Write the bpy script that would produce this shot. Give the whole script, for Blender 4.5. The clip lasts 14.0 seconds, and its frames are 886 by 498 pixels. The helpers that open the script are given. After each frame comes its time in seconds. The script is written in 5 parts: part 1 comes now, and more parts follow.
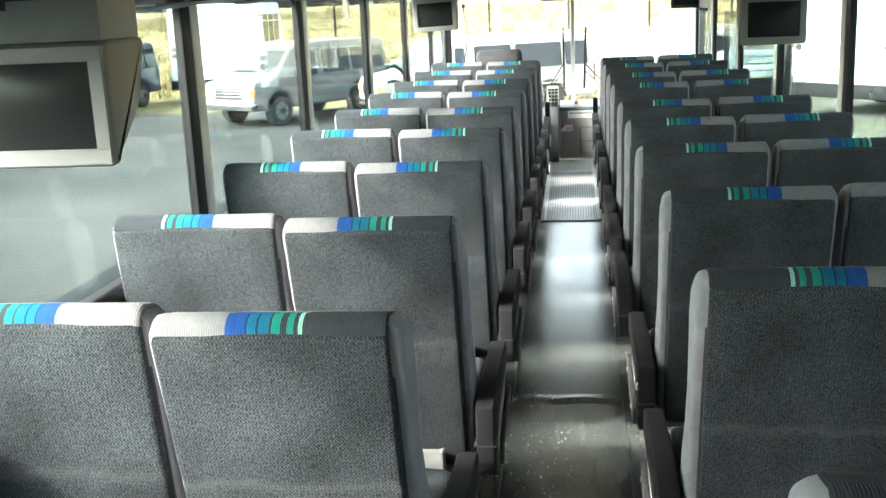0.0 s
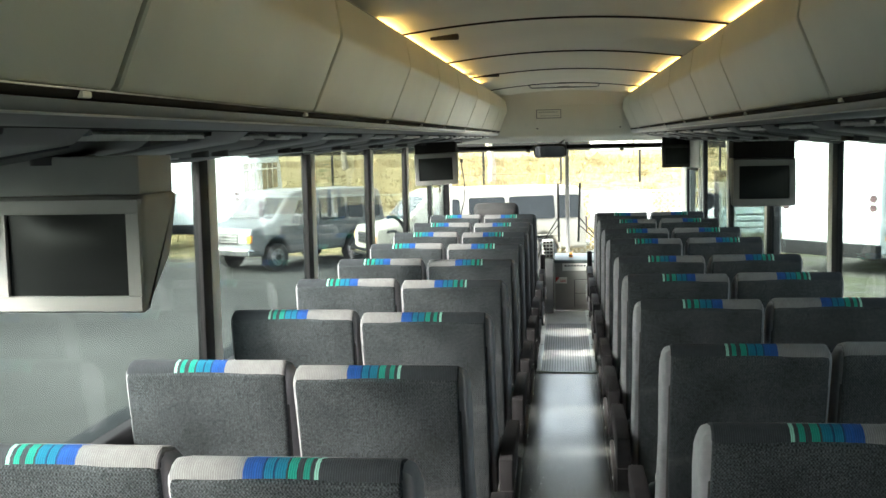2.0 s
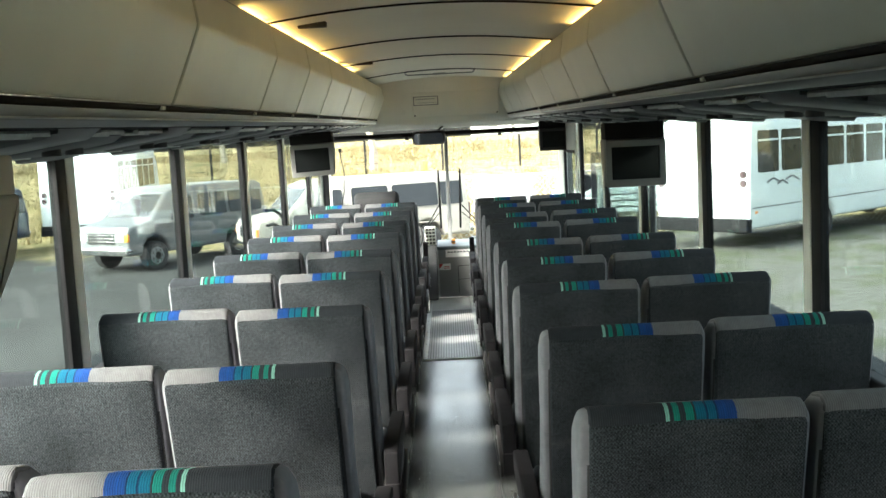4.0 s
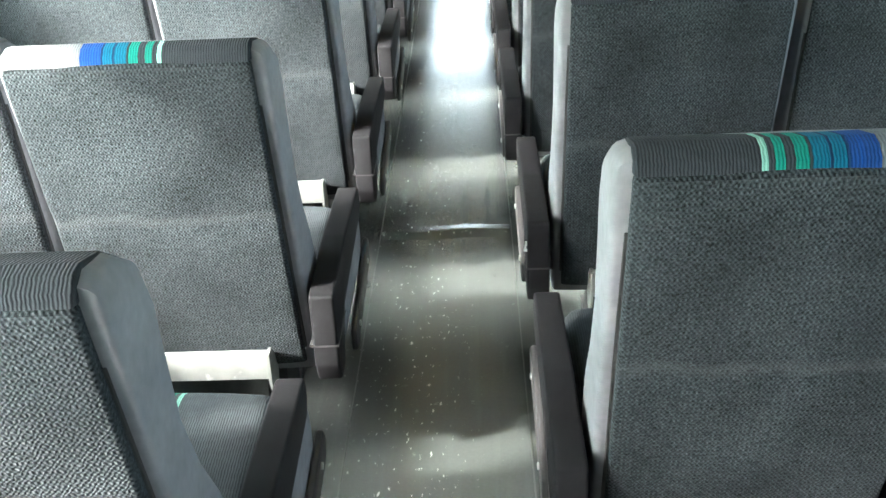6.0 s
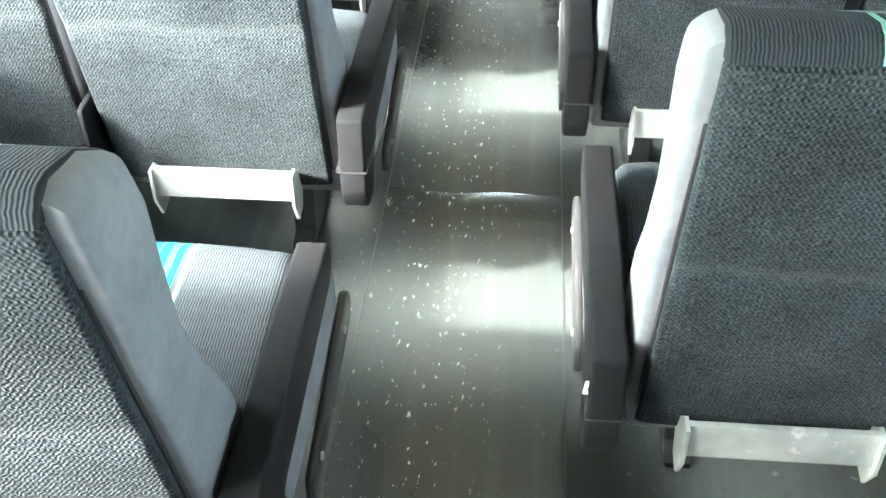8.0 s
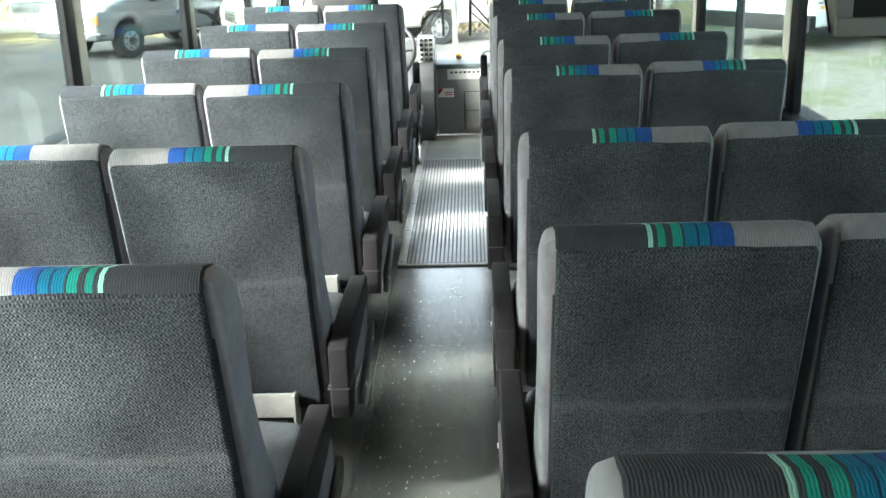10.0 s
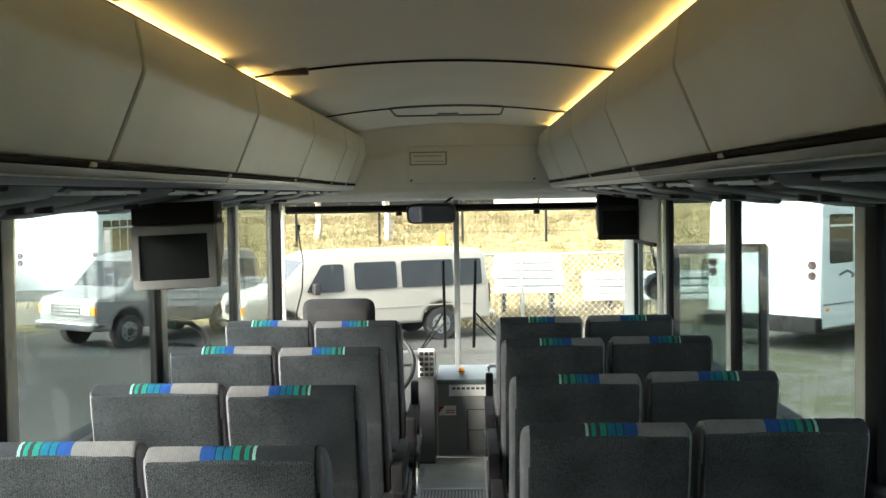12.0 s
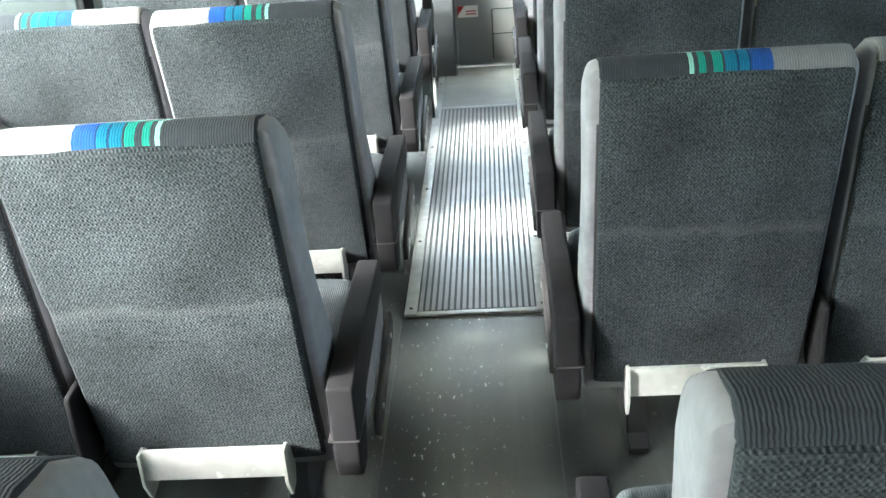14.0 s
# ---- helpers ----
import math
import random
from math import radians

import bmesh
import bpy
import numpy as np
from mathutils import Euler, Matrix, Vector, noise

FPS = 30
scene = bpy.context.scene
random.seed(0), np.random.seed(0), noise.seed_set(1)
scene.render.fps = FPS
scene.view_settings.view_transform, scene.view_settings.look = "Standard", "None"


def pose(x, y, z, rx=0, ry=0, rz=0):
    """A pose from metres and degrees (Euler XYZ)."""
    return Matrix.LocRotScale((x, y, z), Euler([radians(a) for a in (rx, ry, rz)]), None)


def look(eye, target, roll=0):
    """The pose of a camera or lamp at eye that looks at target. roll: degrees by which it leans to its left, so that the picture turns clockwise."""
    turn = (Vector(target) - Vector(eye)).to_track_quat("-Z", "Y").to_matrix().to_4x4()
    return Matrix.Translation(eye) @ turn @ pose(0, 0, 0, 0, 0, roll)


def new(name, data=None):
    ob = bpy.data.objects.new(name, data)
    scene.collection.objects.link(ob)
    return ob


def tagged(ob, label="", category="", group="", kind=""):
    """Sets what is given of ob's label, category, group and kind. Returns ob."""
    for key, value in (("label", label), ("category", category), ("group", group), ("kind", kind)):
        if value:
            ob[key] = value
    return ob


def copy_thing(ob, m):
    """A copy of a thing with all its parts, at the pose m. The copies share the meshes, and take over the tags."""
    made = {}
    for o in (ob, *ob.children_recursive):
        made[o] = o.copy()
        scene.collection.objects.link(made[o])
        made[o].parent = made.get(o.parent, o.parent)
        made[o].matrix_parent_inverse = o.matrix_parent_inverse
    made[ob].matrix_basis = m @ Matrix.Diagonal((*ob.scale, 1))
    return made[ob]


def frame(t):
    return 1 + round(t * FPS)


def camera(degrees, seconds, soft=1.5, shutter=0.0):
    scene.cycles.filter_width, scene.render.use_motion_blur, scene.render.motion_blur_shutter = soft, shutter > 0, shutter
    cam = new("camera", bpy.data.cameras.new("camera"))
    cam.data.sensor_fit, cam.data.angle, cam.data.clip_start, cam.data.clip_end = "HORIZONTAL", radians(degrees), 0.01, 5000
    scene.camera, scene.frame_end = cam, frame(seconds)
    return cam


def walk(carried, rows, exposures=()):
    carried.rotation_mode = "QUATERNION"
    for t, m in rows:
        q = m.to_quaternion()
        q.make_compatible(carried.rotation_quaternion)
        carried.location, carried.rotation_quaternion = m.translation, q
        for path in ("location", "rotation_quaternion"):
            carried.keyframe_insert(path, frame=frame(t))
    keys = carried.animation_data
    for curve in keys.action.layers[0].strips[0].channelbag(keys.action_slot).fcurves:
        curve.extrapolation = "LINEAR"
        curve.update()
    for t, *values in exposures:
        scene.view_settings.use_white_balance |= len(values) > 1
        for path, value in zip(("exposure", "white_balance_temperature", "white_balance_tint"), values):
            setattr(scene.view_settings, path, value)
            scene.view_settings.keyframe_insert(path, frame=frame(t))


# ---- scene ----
cam = camera(46.0, 14.0)
PATH = [
    (0, (0.037, -2.036, 1.559), (-0.218, -0.107, 1.097), -2.5),
    (0.5, (0.034, -2.059, 1.557), (-0.102, -0.095, 1.201), -2.2),
    (1, (0.028, -2.085, 1.573), (-0.041, -0.103, 1.316), -2.0),
    (1.5, (0.023, -2.098, 1.583), (-0.042, -0.106, 1.415), -1.3),
    (2, (0.006, -2.128, 1.582), (-0.229, -0.15, 1.399), -1.2),
    (2.2, (-0.003, -2.147, 1.587), (-0.302, -0.179, 1.394), -0.5),
    (4.3, (0.06, -2.023, 1.579), (0.11, -0.036, 1.355), -1.6),
    (4.5, (0.081, -1.946, 1.575), (0.161, 0.037, 1.327), -0.6),
    (5, (0.129, -1.713, 1.548), (0.153, 0.235, 1.096), 0.6),
    (5.5, (0.113, -1.479, 1.51), (0.084, 0.404, 0.836), -2.4),
    (6, (0.101, -1.238, 1.489), (0.03, 0.552, 0.599), -2.7),
    (6.5, (0.122, -0.972, 1.478), (-0.026, 0.708, 0.403), -1.0),
    (7, (0.083, -0.718, 1.441), (-0.096, 0.888, 0.263), -3.4),
    (7.5, (0.099, -0.482, 1.459), (-0.061, 1.075, 0.214), -4.8),
    (8, (0.094, -0.179, 1.497), (-0.041, 1.383, 0.255), -0.4),
    (8.5, (0.106, 0.065, 1.41), (-0.031, 1.713, 0.285), -1.5),
    (9, (0.128, 0.306, 1.498), (0.04, 2.009, 0.454), -4.1),
    (9.2, (0.142, 0.404, 1.499), (0.061, 2.156, 0.538), -3.5),
    (11.3, (0.128, 1.222, 1.64), (0.07, 3.214, 1.474), -0.6),
    (11.5, (0.133, 1.271, 1.644), (0.075, 3.267, 1.531), -0.3),
    (12, (0.118, 1.449, 1.627), (0.065, 3.446, 1.546), -0.9),
    (12.5, (0.1, 1.683, 1.612), (0.059, 3.67, 1.394), -1.9),
    (13, (0.128, 2.002, 1.571), (0.062, 3.964, 1.191), -1.8),
    (13.5, (0.137, 2.238, 1.539), (0.039, 4.149, 0.957), -2.1),
    (14, (0.097, 2.478, 1.5), (-0.023, 4.293, 0.669), -4.3),
]
walk(cam, [(t, look(eye, target, roll)) for t, eye, target, roll in PATH],
     exposures=[(0.0, 4.25, 6350, 6), (0.8, 4.1, 6400, 7), (1.5, 3.7, 6500, 8), (2.2, 3.5, 6480, 8), (4.5, 3.55, 6450, 8), (5.0, 3.9, 6350, 6), (5.5, 4.7, 6250, 6), (6.0, 5.2, 6120, 5), (6.5, 5.55, 6050, 4), (7.5, 5.95, 6000, 3),
                (9.0, 6.0, 5980, 2), (9.6, 4.95, 6100, 4), (11.0, 3.5, 6500, 9), (11.5, 3.25, 6520, 9), (12.0, 2.95, 6550, 9), (12.5, 2.95, 6500, 10), (13.0, 3.33, 6400, 9),
                (13.5, 4.3, 6250, 7), (14.0, 4.85, 6100, 6)])

# ---- world and sun ----
SUN_WAY = Vector((1.0, 0.52, -0.735)).normalized()
sky_world = bpy.data.worlds.new("sky")
scene.world = sky_world
sky_world.use_nodes = True
wt = sky_world.node_tree
sky = wt.nodes.new("ShaderNodeTexSky")
sky.sky_type = "NISHITA"
sky.sun_disc = False
sky.sun_elevation = math.asin(-SUN_WAY.z)
sky.sun_rotation = math.atan2(-SUN_WAY.x, -SUN_WAY.y)
sky.dust_density, sky.ozone_density = 7.0, 0.4
bg = wt.nodes["Background"]
bg.inputs["Strength"].default_value = 0.155
pale = wt.nodes.new("ShaderNodeHueSaturation")     # thin white cloud over the whole sky
pale.inputs["Saturation"].default_value = 0.4
wt.links.new(sky.outputs[0], pale.inputs["Color"])
wt.links.new(pale.outputs[0], bg.inputs["Color"])
sun_data = bpy.data.lights.new("sun", "SUN")
sun_data.energy, sun_data.angle, sun_data.color = 0.85, radians(3.0), (1.0, 0.94, 0.84)
sun = new("sun", sun_data)
sun.matrix_world = look(-10 * SUN_WAY, (0, 0, 0))


# ---- materials ----
def mat(name, color, rough=0.6, metal=0.0, var=0.12, scale=8.0, bump=0.0, bump_scale=200.0, fine=0.0, spec=0.5, sheen=0.0,
        stain=None, stain_at=0.62, stain_scale=2.0):
    """A surface with a base colour that varies at a large and a small scale, with fine relief and stains."""
    m = bpy.data.materials.new(name)
    m.use_nodes = True
    nt, b = m.node_tree, m.node_tree.nodes["Principled BSDF"]
    b.inputs["Roughness"].default_value, b.inputs["Metallic"].default_value = rough, metal
    b.inputs["Specular IOR Level"].default_value = spec
    b.inputs["Sheen Weight"].default_value = sheen
    tc = nt.nodes.new("ShaderNodeTexCoord")
    n1 = nt.nodes.new("ShaderNodeTexNoise")
    n1.inputs["Scale"].default_value, n1.inputs["Detail"].default_value = scale, 5
    nt.links.new(tc.outputs["Object"], n1.inputs["Vector"])
    ramp = nt.nodes.new("ShaderNodeValToRGB")
    c = Vector(color)
    ramp.color_ramp.elements[0].position, ramp.color_ramp.elements[1].position = 0.3, 0.7
    ramp.color_ramp.elements[0].color = (*(c * (1 - var)), 1)
    ramp.color_ramp.elements[1].color = (*(min(1, v) for v in c * (1 + var)), 1)
    nt.links.new(n1.outputs["Fac"], ramp.inputs["Fac"])
    last = ramp.outputs["Color"]
    if fine or bump:
        n2 = nt.nodes.new("ShaderNodeTexNoise")
        n2.inputs["Scale"].default_value, n2.inputs["Detail"].default_value = bump_scale, 3
        nt.links.new(tc.outputs["Object"], n2.inputs["Vector"])
    if fine:
        mx = nt.nodes.new("ShaderNodeMix")
        mx.data_type, mx.blend_type = "RGBA", "OVERLAY"
        mx.inputs["Factor"].default_value = fine
        nt.links.new(last, mx.inputs["A"])
        grain = nt.nodes.new("ShaderNodeMapRange")      # the more of it, the sharper
        grain.inputs["From Min"].default_value, grain.inputs["From Max"].default_value = 0.14 * fine, 1 - 0.14 * fine
        nt.links.new(n2.outputs["Fac"], grain.inputs["Value"])
        nt.links.new(grain.outputs[0], mx.inputs["B"])
        last = mx.outputs["Result"]
    if stain:
        n3 = nt.nodes.new("ShaderNodeTexNoise")
        n3.inputs["Scale"].default_value, n3.inputs["Detail"].default_value = stain_scale, 8
        nt.links.new(tc.outputs["Object"], n3.inputs["Vector"])
        r3 = nt.nodes.new("ShaderNodeValToRGB")
        r3.color_ramp.elements[0].position, r3.color_ramp.elements[1].position = stain_at, stain_at + 0.1
        nt.links.new(n3.outputs["Fac"], r3.inputs["Fac"])
        m3 = nt.nodes.new("ShaderNodeMix")
        m3.data_type = "RGBA"
        nt.links.new(r3.outputs["Color"], m3.inputs["Factor"])
        nt.links.new(last, m3.inputs["A"])
        m3.inputs["B"].default_value = (*stain, 1)
        last = m3.outputs["Result"]
    nt.links.new(last, b.inputs["Base Color"])
    if bump:
        bp = nt.nodes.new("ShaderNodeBump")
        bp.inputs["Strength"].default_value, bp.inputs["Distance"].default_value = bump, 0.002
        nt.links.new(n2.outputs["Fac"], bp.inputs["Height"])
        nt.links.new(bp.outputs["Normal"], b.inputs["Normal"])
    return m


def weave_nodes(m, across, along, depth, dark=0.45):
    """Adds a woven relief (ribs across and along, in threads a metre) to a material, and darkens the gaps between threads."""
    nt, b = m.node_tree, m.node_tree.nodes["Principled BSDF"]
    uv = nt.nodes.new("ShaderNodeUVMap")
    waves = []
    for axis, count in ((0, across), (1, along)):
        if not count:
            continue
        sx = nt.nodes.new("ShaderNodeSeparateXYZ")
        nt.links.new(uv.outputs[0], sx.inputs[0])
        wob = nt.nodes.new("ShaderNodeTexNoise")
        wob.inputs["Scale"].default_value = 90
        nt.links.new(uv.outputs[0], wob.inputs["Vector"])
        a = nt.nodes.new("ShaderNodeMath")
        a.operation = "MULTIPLY_ADD"
        nt.links.new(sx.outputs[axis], a.inputs[0])
        a.inputs[1].default_value = count * 2 * math.pi
        w2 = nt.nodes.new("ShaderNodeMath")
        w2.operation = "MULTIPLY"
        w2.inputs[1].default_value = 5.0
        nt.links.new(wob.outputs["Fac"], w2.inputs[0])
        nt.links.new(w2.outputs[0], a.inputs[2])
        s = nt.nodes.new("ShaderNodeMath")
        s.operation = "SINE"
        nt.links.new(a.outputs[0], s.inputs[0])
        waves.append(s.outputs[0])
    if len(waves) == 2:
        mul = nt.nodes.new("ShaderNodeMath")
        mul.operation = "MULTIPLY"
        nt.links.new(waves[0], mul.inputs[0])
        nt.links.new(waves[1], mul.inputs[1])
        rib = nt.nodes.new("ShaderNodeMath")
        rib.operation = "MULTIPLY_ADD"
        rib.inputs[1].default_value = 0.3
        nt.links.new(waves[0], rib.inputs[0])
        nt.links.new(mul.outputs[0], rib.inputs[2])
        out = rib.outputs[0]
    else:
        out = waves[0]
    mr = nt.nodes.new("ShaderNodeMapRange")
    mr.inputs["From Min"].default_value, mr.inputs["From Max"].default_value = -0.9, 0.9
    mr.inputs["To Min"].default_value, mr.inputs["To Max"].default_value = dark, 2.0 - dark
    nt.links.new(out, mr.inputs["Value"])
    old = b.inputs["Base Color"].links[0].from_socket
    mx = nt.nodes.new("ShaderNodeMix")
    mx.data_type, mx.blend_type = "RGBA", "MULTIPLY"
    mx.inputs["Factor"].default_value = 1.0
    nt.links.new(old, mx.inputs["A"])
    nt.links.new(mr.outputs[0], mx.inputs["B"])
    nt.links.new(mx.outputs["Result"], b.inputs["Base Color"])
    bp = nt.nodes.new("ShaderNodeBump")
    bp.inputs["Strength"].default_value, bp.inputs["Distance"].default_value = 0.8, depth
    nt.links.new(out, bp.inputs["Height"])
    nt.links.new(bp.outputs["Normal"], b.inputs["Normal"])
    return m


def stripe_fabric(name, dark=(0.028, 0.031, 0.036), pale=(0.13, 0.13, 0.135)):
    """Plush in bands along U, in metres from the dark end: charcoal corduroy, green to blue stripes, pale grey."""
    m = mat(name, (0.05, 0.055, 0.06), rough=0.95, spec=0.1, var=0.15, scale=30)
    nt, b = m.node_tree, m.node_tree.nodes["Principled BSDF"]
    uv = nt.nodes.new("ShaderNodeUVMap")
    sx = nt.nodes.new("ShaderNodeSeparateXYZ")
    nt.links.new(uv.outputs[0], sx.inputs[0])
    ramp = nt.nodes.new("ShaderNodeValToRGB")
    cr = ramp.color_ramp
    cr.interpolation = "CONSTANT"
    green, teal, blue = (0.012, 0.16, 0.125), (0.008, 0.09, 0.15), (0.012, 0.045, 0.17)
    bands = [(0.165, (0.2, 0.4, 0.33)), (0.173, dark), (0.183, green), (0.195, dark), (0.204, green), (0.219, dark), (0.226, teal),
             (0.243, (0.01, 0.03, 0.07)), (0.248, teal), (0.262, (0.01, 0.03, 0.08)), (0.266, blue), (0.28, (0.01, 0.05, 0.2)), (0.284, blue), (0.302, pale)]
    cr.elements[0].color = (*dark, 1)
    cr.elements[0].position = 0
    cr.elements[1].position, cr.elements[1].color = bands[0][0], (*bands[0][1], 1)
    for p, c in bands[1:]:
        cr.elements.new(p).color = (*c, 1)
    nt.links.new(sx.outputs[0], ramp.inputs["Fac"])
    soft = nt.nodes.new("ShaderNodeTexNoise")
    soft.inputs["Scale"].default_value = 45
    nt.links.new(uv.outputs[0], soft.inputs["Vector"])
    mr = nt.nodes.new("ShaderNodeMapRange")
    mr.inputs["To Min"].default_value, mr.inputs["To Max"].default_value = 0.75, 1.2
    nt.links.new(soft.outputs["Fac"], mr.inputs["Value"])
    mx = nt.nodes.new("ShaderNodeMix")
    mx.data_type, mx.blend_type = "RGBA", "MULTIPLY"
    mx.inputs["Factor"].default_value = 1.0
    nt.links.new(ramp.outputs["Color"], mx.inputs["A"])
    nt.links.new(mr.outputs[0], mx.inputs["B"])
    nt.links.new(mx.outputs["Result"], b.inputs["Base Color"])
    return weave_nodes(m, 230, 0, 0.0005, 0.84)


def worn_line(m):
    """A pale worn crease across the middle of a seat back."""
    nt, b = m.node_tree, m.node_tree.nodes["Principled BSDF"]
    old = b.inputs["Base Color"].links[0].from_socket
    tc, sep, nz = nt.nodes.new("ShaderNodeTexCoord"), nt.nodes.new("ShaderNodeSeparateXYZ"), nt.nodes.new("ShaderNodeTexNoise")
    nt.links.new(tc.outputs["Object"], sep.inputs[0])
    nt.links.new(tc.outputs["Object"], nz.inputs["Vector"])
    nz.inputs["Scale"].default_value, nz.inputs["Detail"].default_value = 9.0, 4
    a = nt.nodes.new("ShaderNodeMath")
    a.operation = "MULTIPLY_ADD"
    a.inputs[1].default_value = 0.05
    nt.links.new(nz.outputs["Fac"], a.inputs[0])
    nt.links.new(sep.outputs[2], a.inputs[2])
    c = nt.nodes.new("ShaderNodeMath")
    c.operation = "SUBTRACT"
    c.inputs[1].default_value = 0.727
    nt.links.new(a.outputs[0], c.inputs[0])
    d = nt.nodes.new("ShaderNodeMath")
    d.operation = "ABSOLUTE"
    nt.links.new(c.outputs[0], d.inputs[0])
    mr = nt.nodes.new("ShaderNodeMapRange")
    mr.inputs["From Min"].default_value, mr.inputs["From Max"].default_value = 0.001, 0.02
    mr.inputs["To Min"].default_value, mr.inputs["To Max"].default_value = 0.17, 0.0
    nt.links.new(d.outputs[0], mr.inputs["Value"])
    mx = nt.nodes.new("ShaderNodeMix")
    mx.data_type = "RGBA"
    nt.links.new(mr.outputs[0], mx.inputs["Factor"])
    nt.links.new(old, mx.inputs["A"])
    mx.inputs["B"].default_value = (0.12, 0.125, 0.13, 1)
    nt.links.new(mx.outputs["Result"], b.inputs["Base Color"])


def glass(name, tint=(0.9, 0.95, 0.93), rough=0.0, mix=0.12):
    m = bpy.data.materials.new(name)
    m.use_nodes = True
    nt = m.node_tree
    nt.nodes.clear()
    out = nt.nodes.new("ShaderNodeOutputMaterial")
    tr, gl, mx = nt.nodes.new("ShaderNodeBsdfTransparent"), nt.nodes.new("ShaderNodeBsdfGlossy"), nt.nodes.new("ShaderNodeMixShader")
    tr.inputs["Color"].default_value = (*tint, 1)
    gl.inputs["Roughness"].default_value = rough
    lw = nt.nodes.new("ShaderNodeLayerWeight")
    lw.inputs["Blend"].default_value = 0.5
    pw = nt.nodes.new("ShaderNodeMath")
    pw.operation = "POWER"
    pw.inputs[1].default_value = 4.0
    nt.links.new(lw.outputs["Facing"], pw.inputs[0])
    ma = nt.nodes.new("ShaderNodeMath")
    ma.operation = "MULTIPLY_ADD"
    ma.inputs[1].default_value, ma.inputs[2].default_value = 0.22, 0.02
    nt.links.new(pw.outputs[0], ma.inputs[0])
    nt.links.new(ma.outputs[0], mx.inputs[0])
    nt.links.new(tr.outputs[0], mx.inputs[1])
    nt.links.new(gl.outputs[0], mx.inputs[2])
    nt.links.new(mx.outputs[0], out.inputs[0])
    return m


def emitter(name, color, strength):
    m = mat(name, color, rough=0.4, var=0.03)
    b = m.node_tree.nodes["Principled BSDF"]
    b.inputs["Emission Color"].default_value, b.inputs["Emission Strength"].default_value = (*color, 1), strength
    return m


TWEED = weave_nodes(mat("grey tweed", (0.032, 0.0365, 0.040), rough=0.95, spec=0.06, var=0.35, scale=5, bump=0.25, bump_scale=240, fine=1.0), 150, 120, 0.0007, 0.6)
worn_line(TWEED)
PLUSH = mat("pale grey plush", (0.185, 0.184, 0.198), rough=0.95, spec=0.1, var=0.12, scale=12, bump=0.4, bump_scale=60, fine=0.15)
STRIPES = stripe_fabric("striped plush")
# same cloth as the headrest band, charcoal lightened for sky light from above
CUSHION_SKYLIT = stripe_fabric("striped cushion cloth lightened for sky light", (0.05, 0.056, 0.062), (0.068, 0.075, 0.085))
ARM = mat("charcoal plastic", (0.010, 0.0097, 0.0108), rough=0.65, spec=0.08, var=0.15, scale=20, bump=0.25, bump_scale=700)
ARM_DARK = mat("black plastic", (0.018, 0.017, 0.018), rough=0.5, var=0.15, scale=20)
ALU = mat("scuffed aluminium", (0.52, 0.54, 0.52), rough=0.42, metal=0.8, var=0.12, scale=25, bump=0.1, bump_scale=300, stain=(0.75, 0.76, 0.74), stain_at=0.63, stain_scale=40)
STEEL = mat("dark seat frame", (0.05, 0.05, 0.052), rough=0.5, metal=0.6)
CREAM = mat("cream panel", (0.565, 0.57, 0.485), rough=0.42, var=0.06, scale=2.5, bump=0.1, bump_scale=400, fine=0.05)
CEIL = mat("cream ceiling lining", (0.78, 0.775, 0.68), rough=0.6, var=0.05, scale=1.5, bump=0.15, bump_scale=600)
HEADER = mat("pale moulded header", (0.74, 0.735, 0.67), rough=0.5, var=0.06, scale=2.5, bump=0.1, bump_scale=400, fine=0.05)
GREYP = mat("grey moulded plastic", (0.25, 0.26, 0.26), rough=0.45, var=0.08, scale=6, bump=0.1, bump_scale=300)
TVMID = mat("mid grey monitor case", (0.19, 0.19, 0.185), rough=0.5, var=0.08, scale=9, bump=0.2, bump_scale=500)
TVDARK = mat("dark grey monitor case", (0.017, 0.0175, 0.017), rough=0.5, var=0.08, scale=9, bump=0.2, bump_scale=500)
SEAM = mat("floor joint", (0.05, 0.052, 0.05), rough=0.5, var=0.2)
DASH = mat("blue-grey dash top", (0.10, 0.125, 0.128), rough=0.4, var=0.1, scale=7, bump=0.2, bump_scale=300)
DGREY = mat("dark grey plastic", (0.07, 0.075, 0.08), rough=0.5, var=0.1, scale=10)
TVGREY = mat("pale grey monitor case", (0.25, 0.255, 0.248), rough=0.5, var=0.07, scale=9, bump=0.2, bump_scale=500)
SCREEN = mat("dark picture tube", (0.012, 0.014, 0.014), spec=0.25, rough=0.22, var=0.1, scale=4)
UNDER = mat("black underside felt", (0.014, 0.013, 0.013), rough=0.8, spec=0.2, var=0.3, scale=6)
BLACK = mat("black rubber", (0.01, 0.01, 0.011), rough=0.6, spec=0.2, var=0.2, scale=12)
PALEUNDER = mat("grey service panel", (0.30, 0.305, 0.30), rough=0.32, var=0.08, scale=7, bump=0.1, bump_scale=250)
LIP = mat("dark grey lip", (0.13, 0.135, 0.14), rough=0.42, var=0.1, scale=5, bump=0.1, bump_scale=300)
PILLAR = mat("pale pillar cover", (0.72, 0.72, 0.66), rough=0.45, var=0.06, scale=6)
VINYL = mat("worn grey vinyl floor", (0.060, 0.067, 0.064), spec=1.0, rough=0.22, var=0.2, scale=3.0, bump=0.12, bump_scale=120, fine=0.2, stain=(0.17, 0.18, 0.17), stain_at=0.66, stain_scale=35)
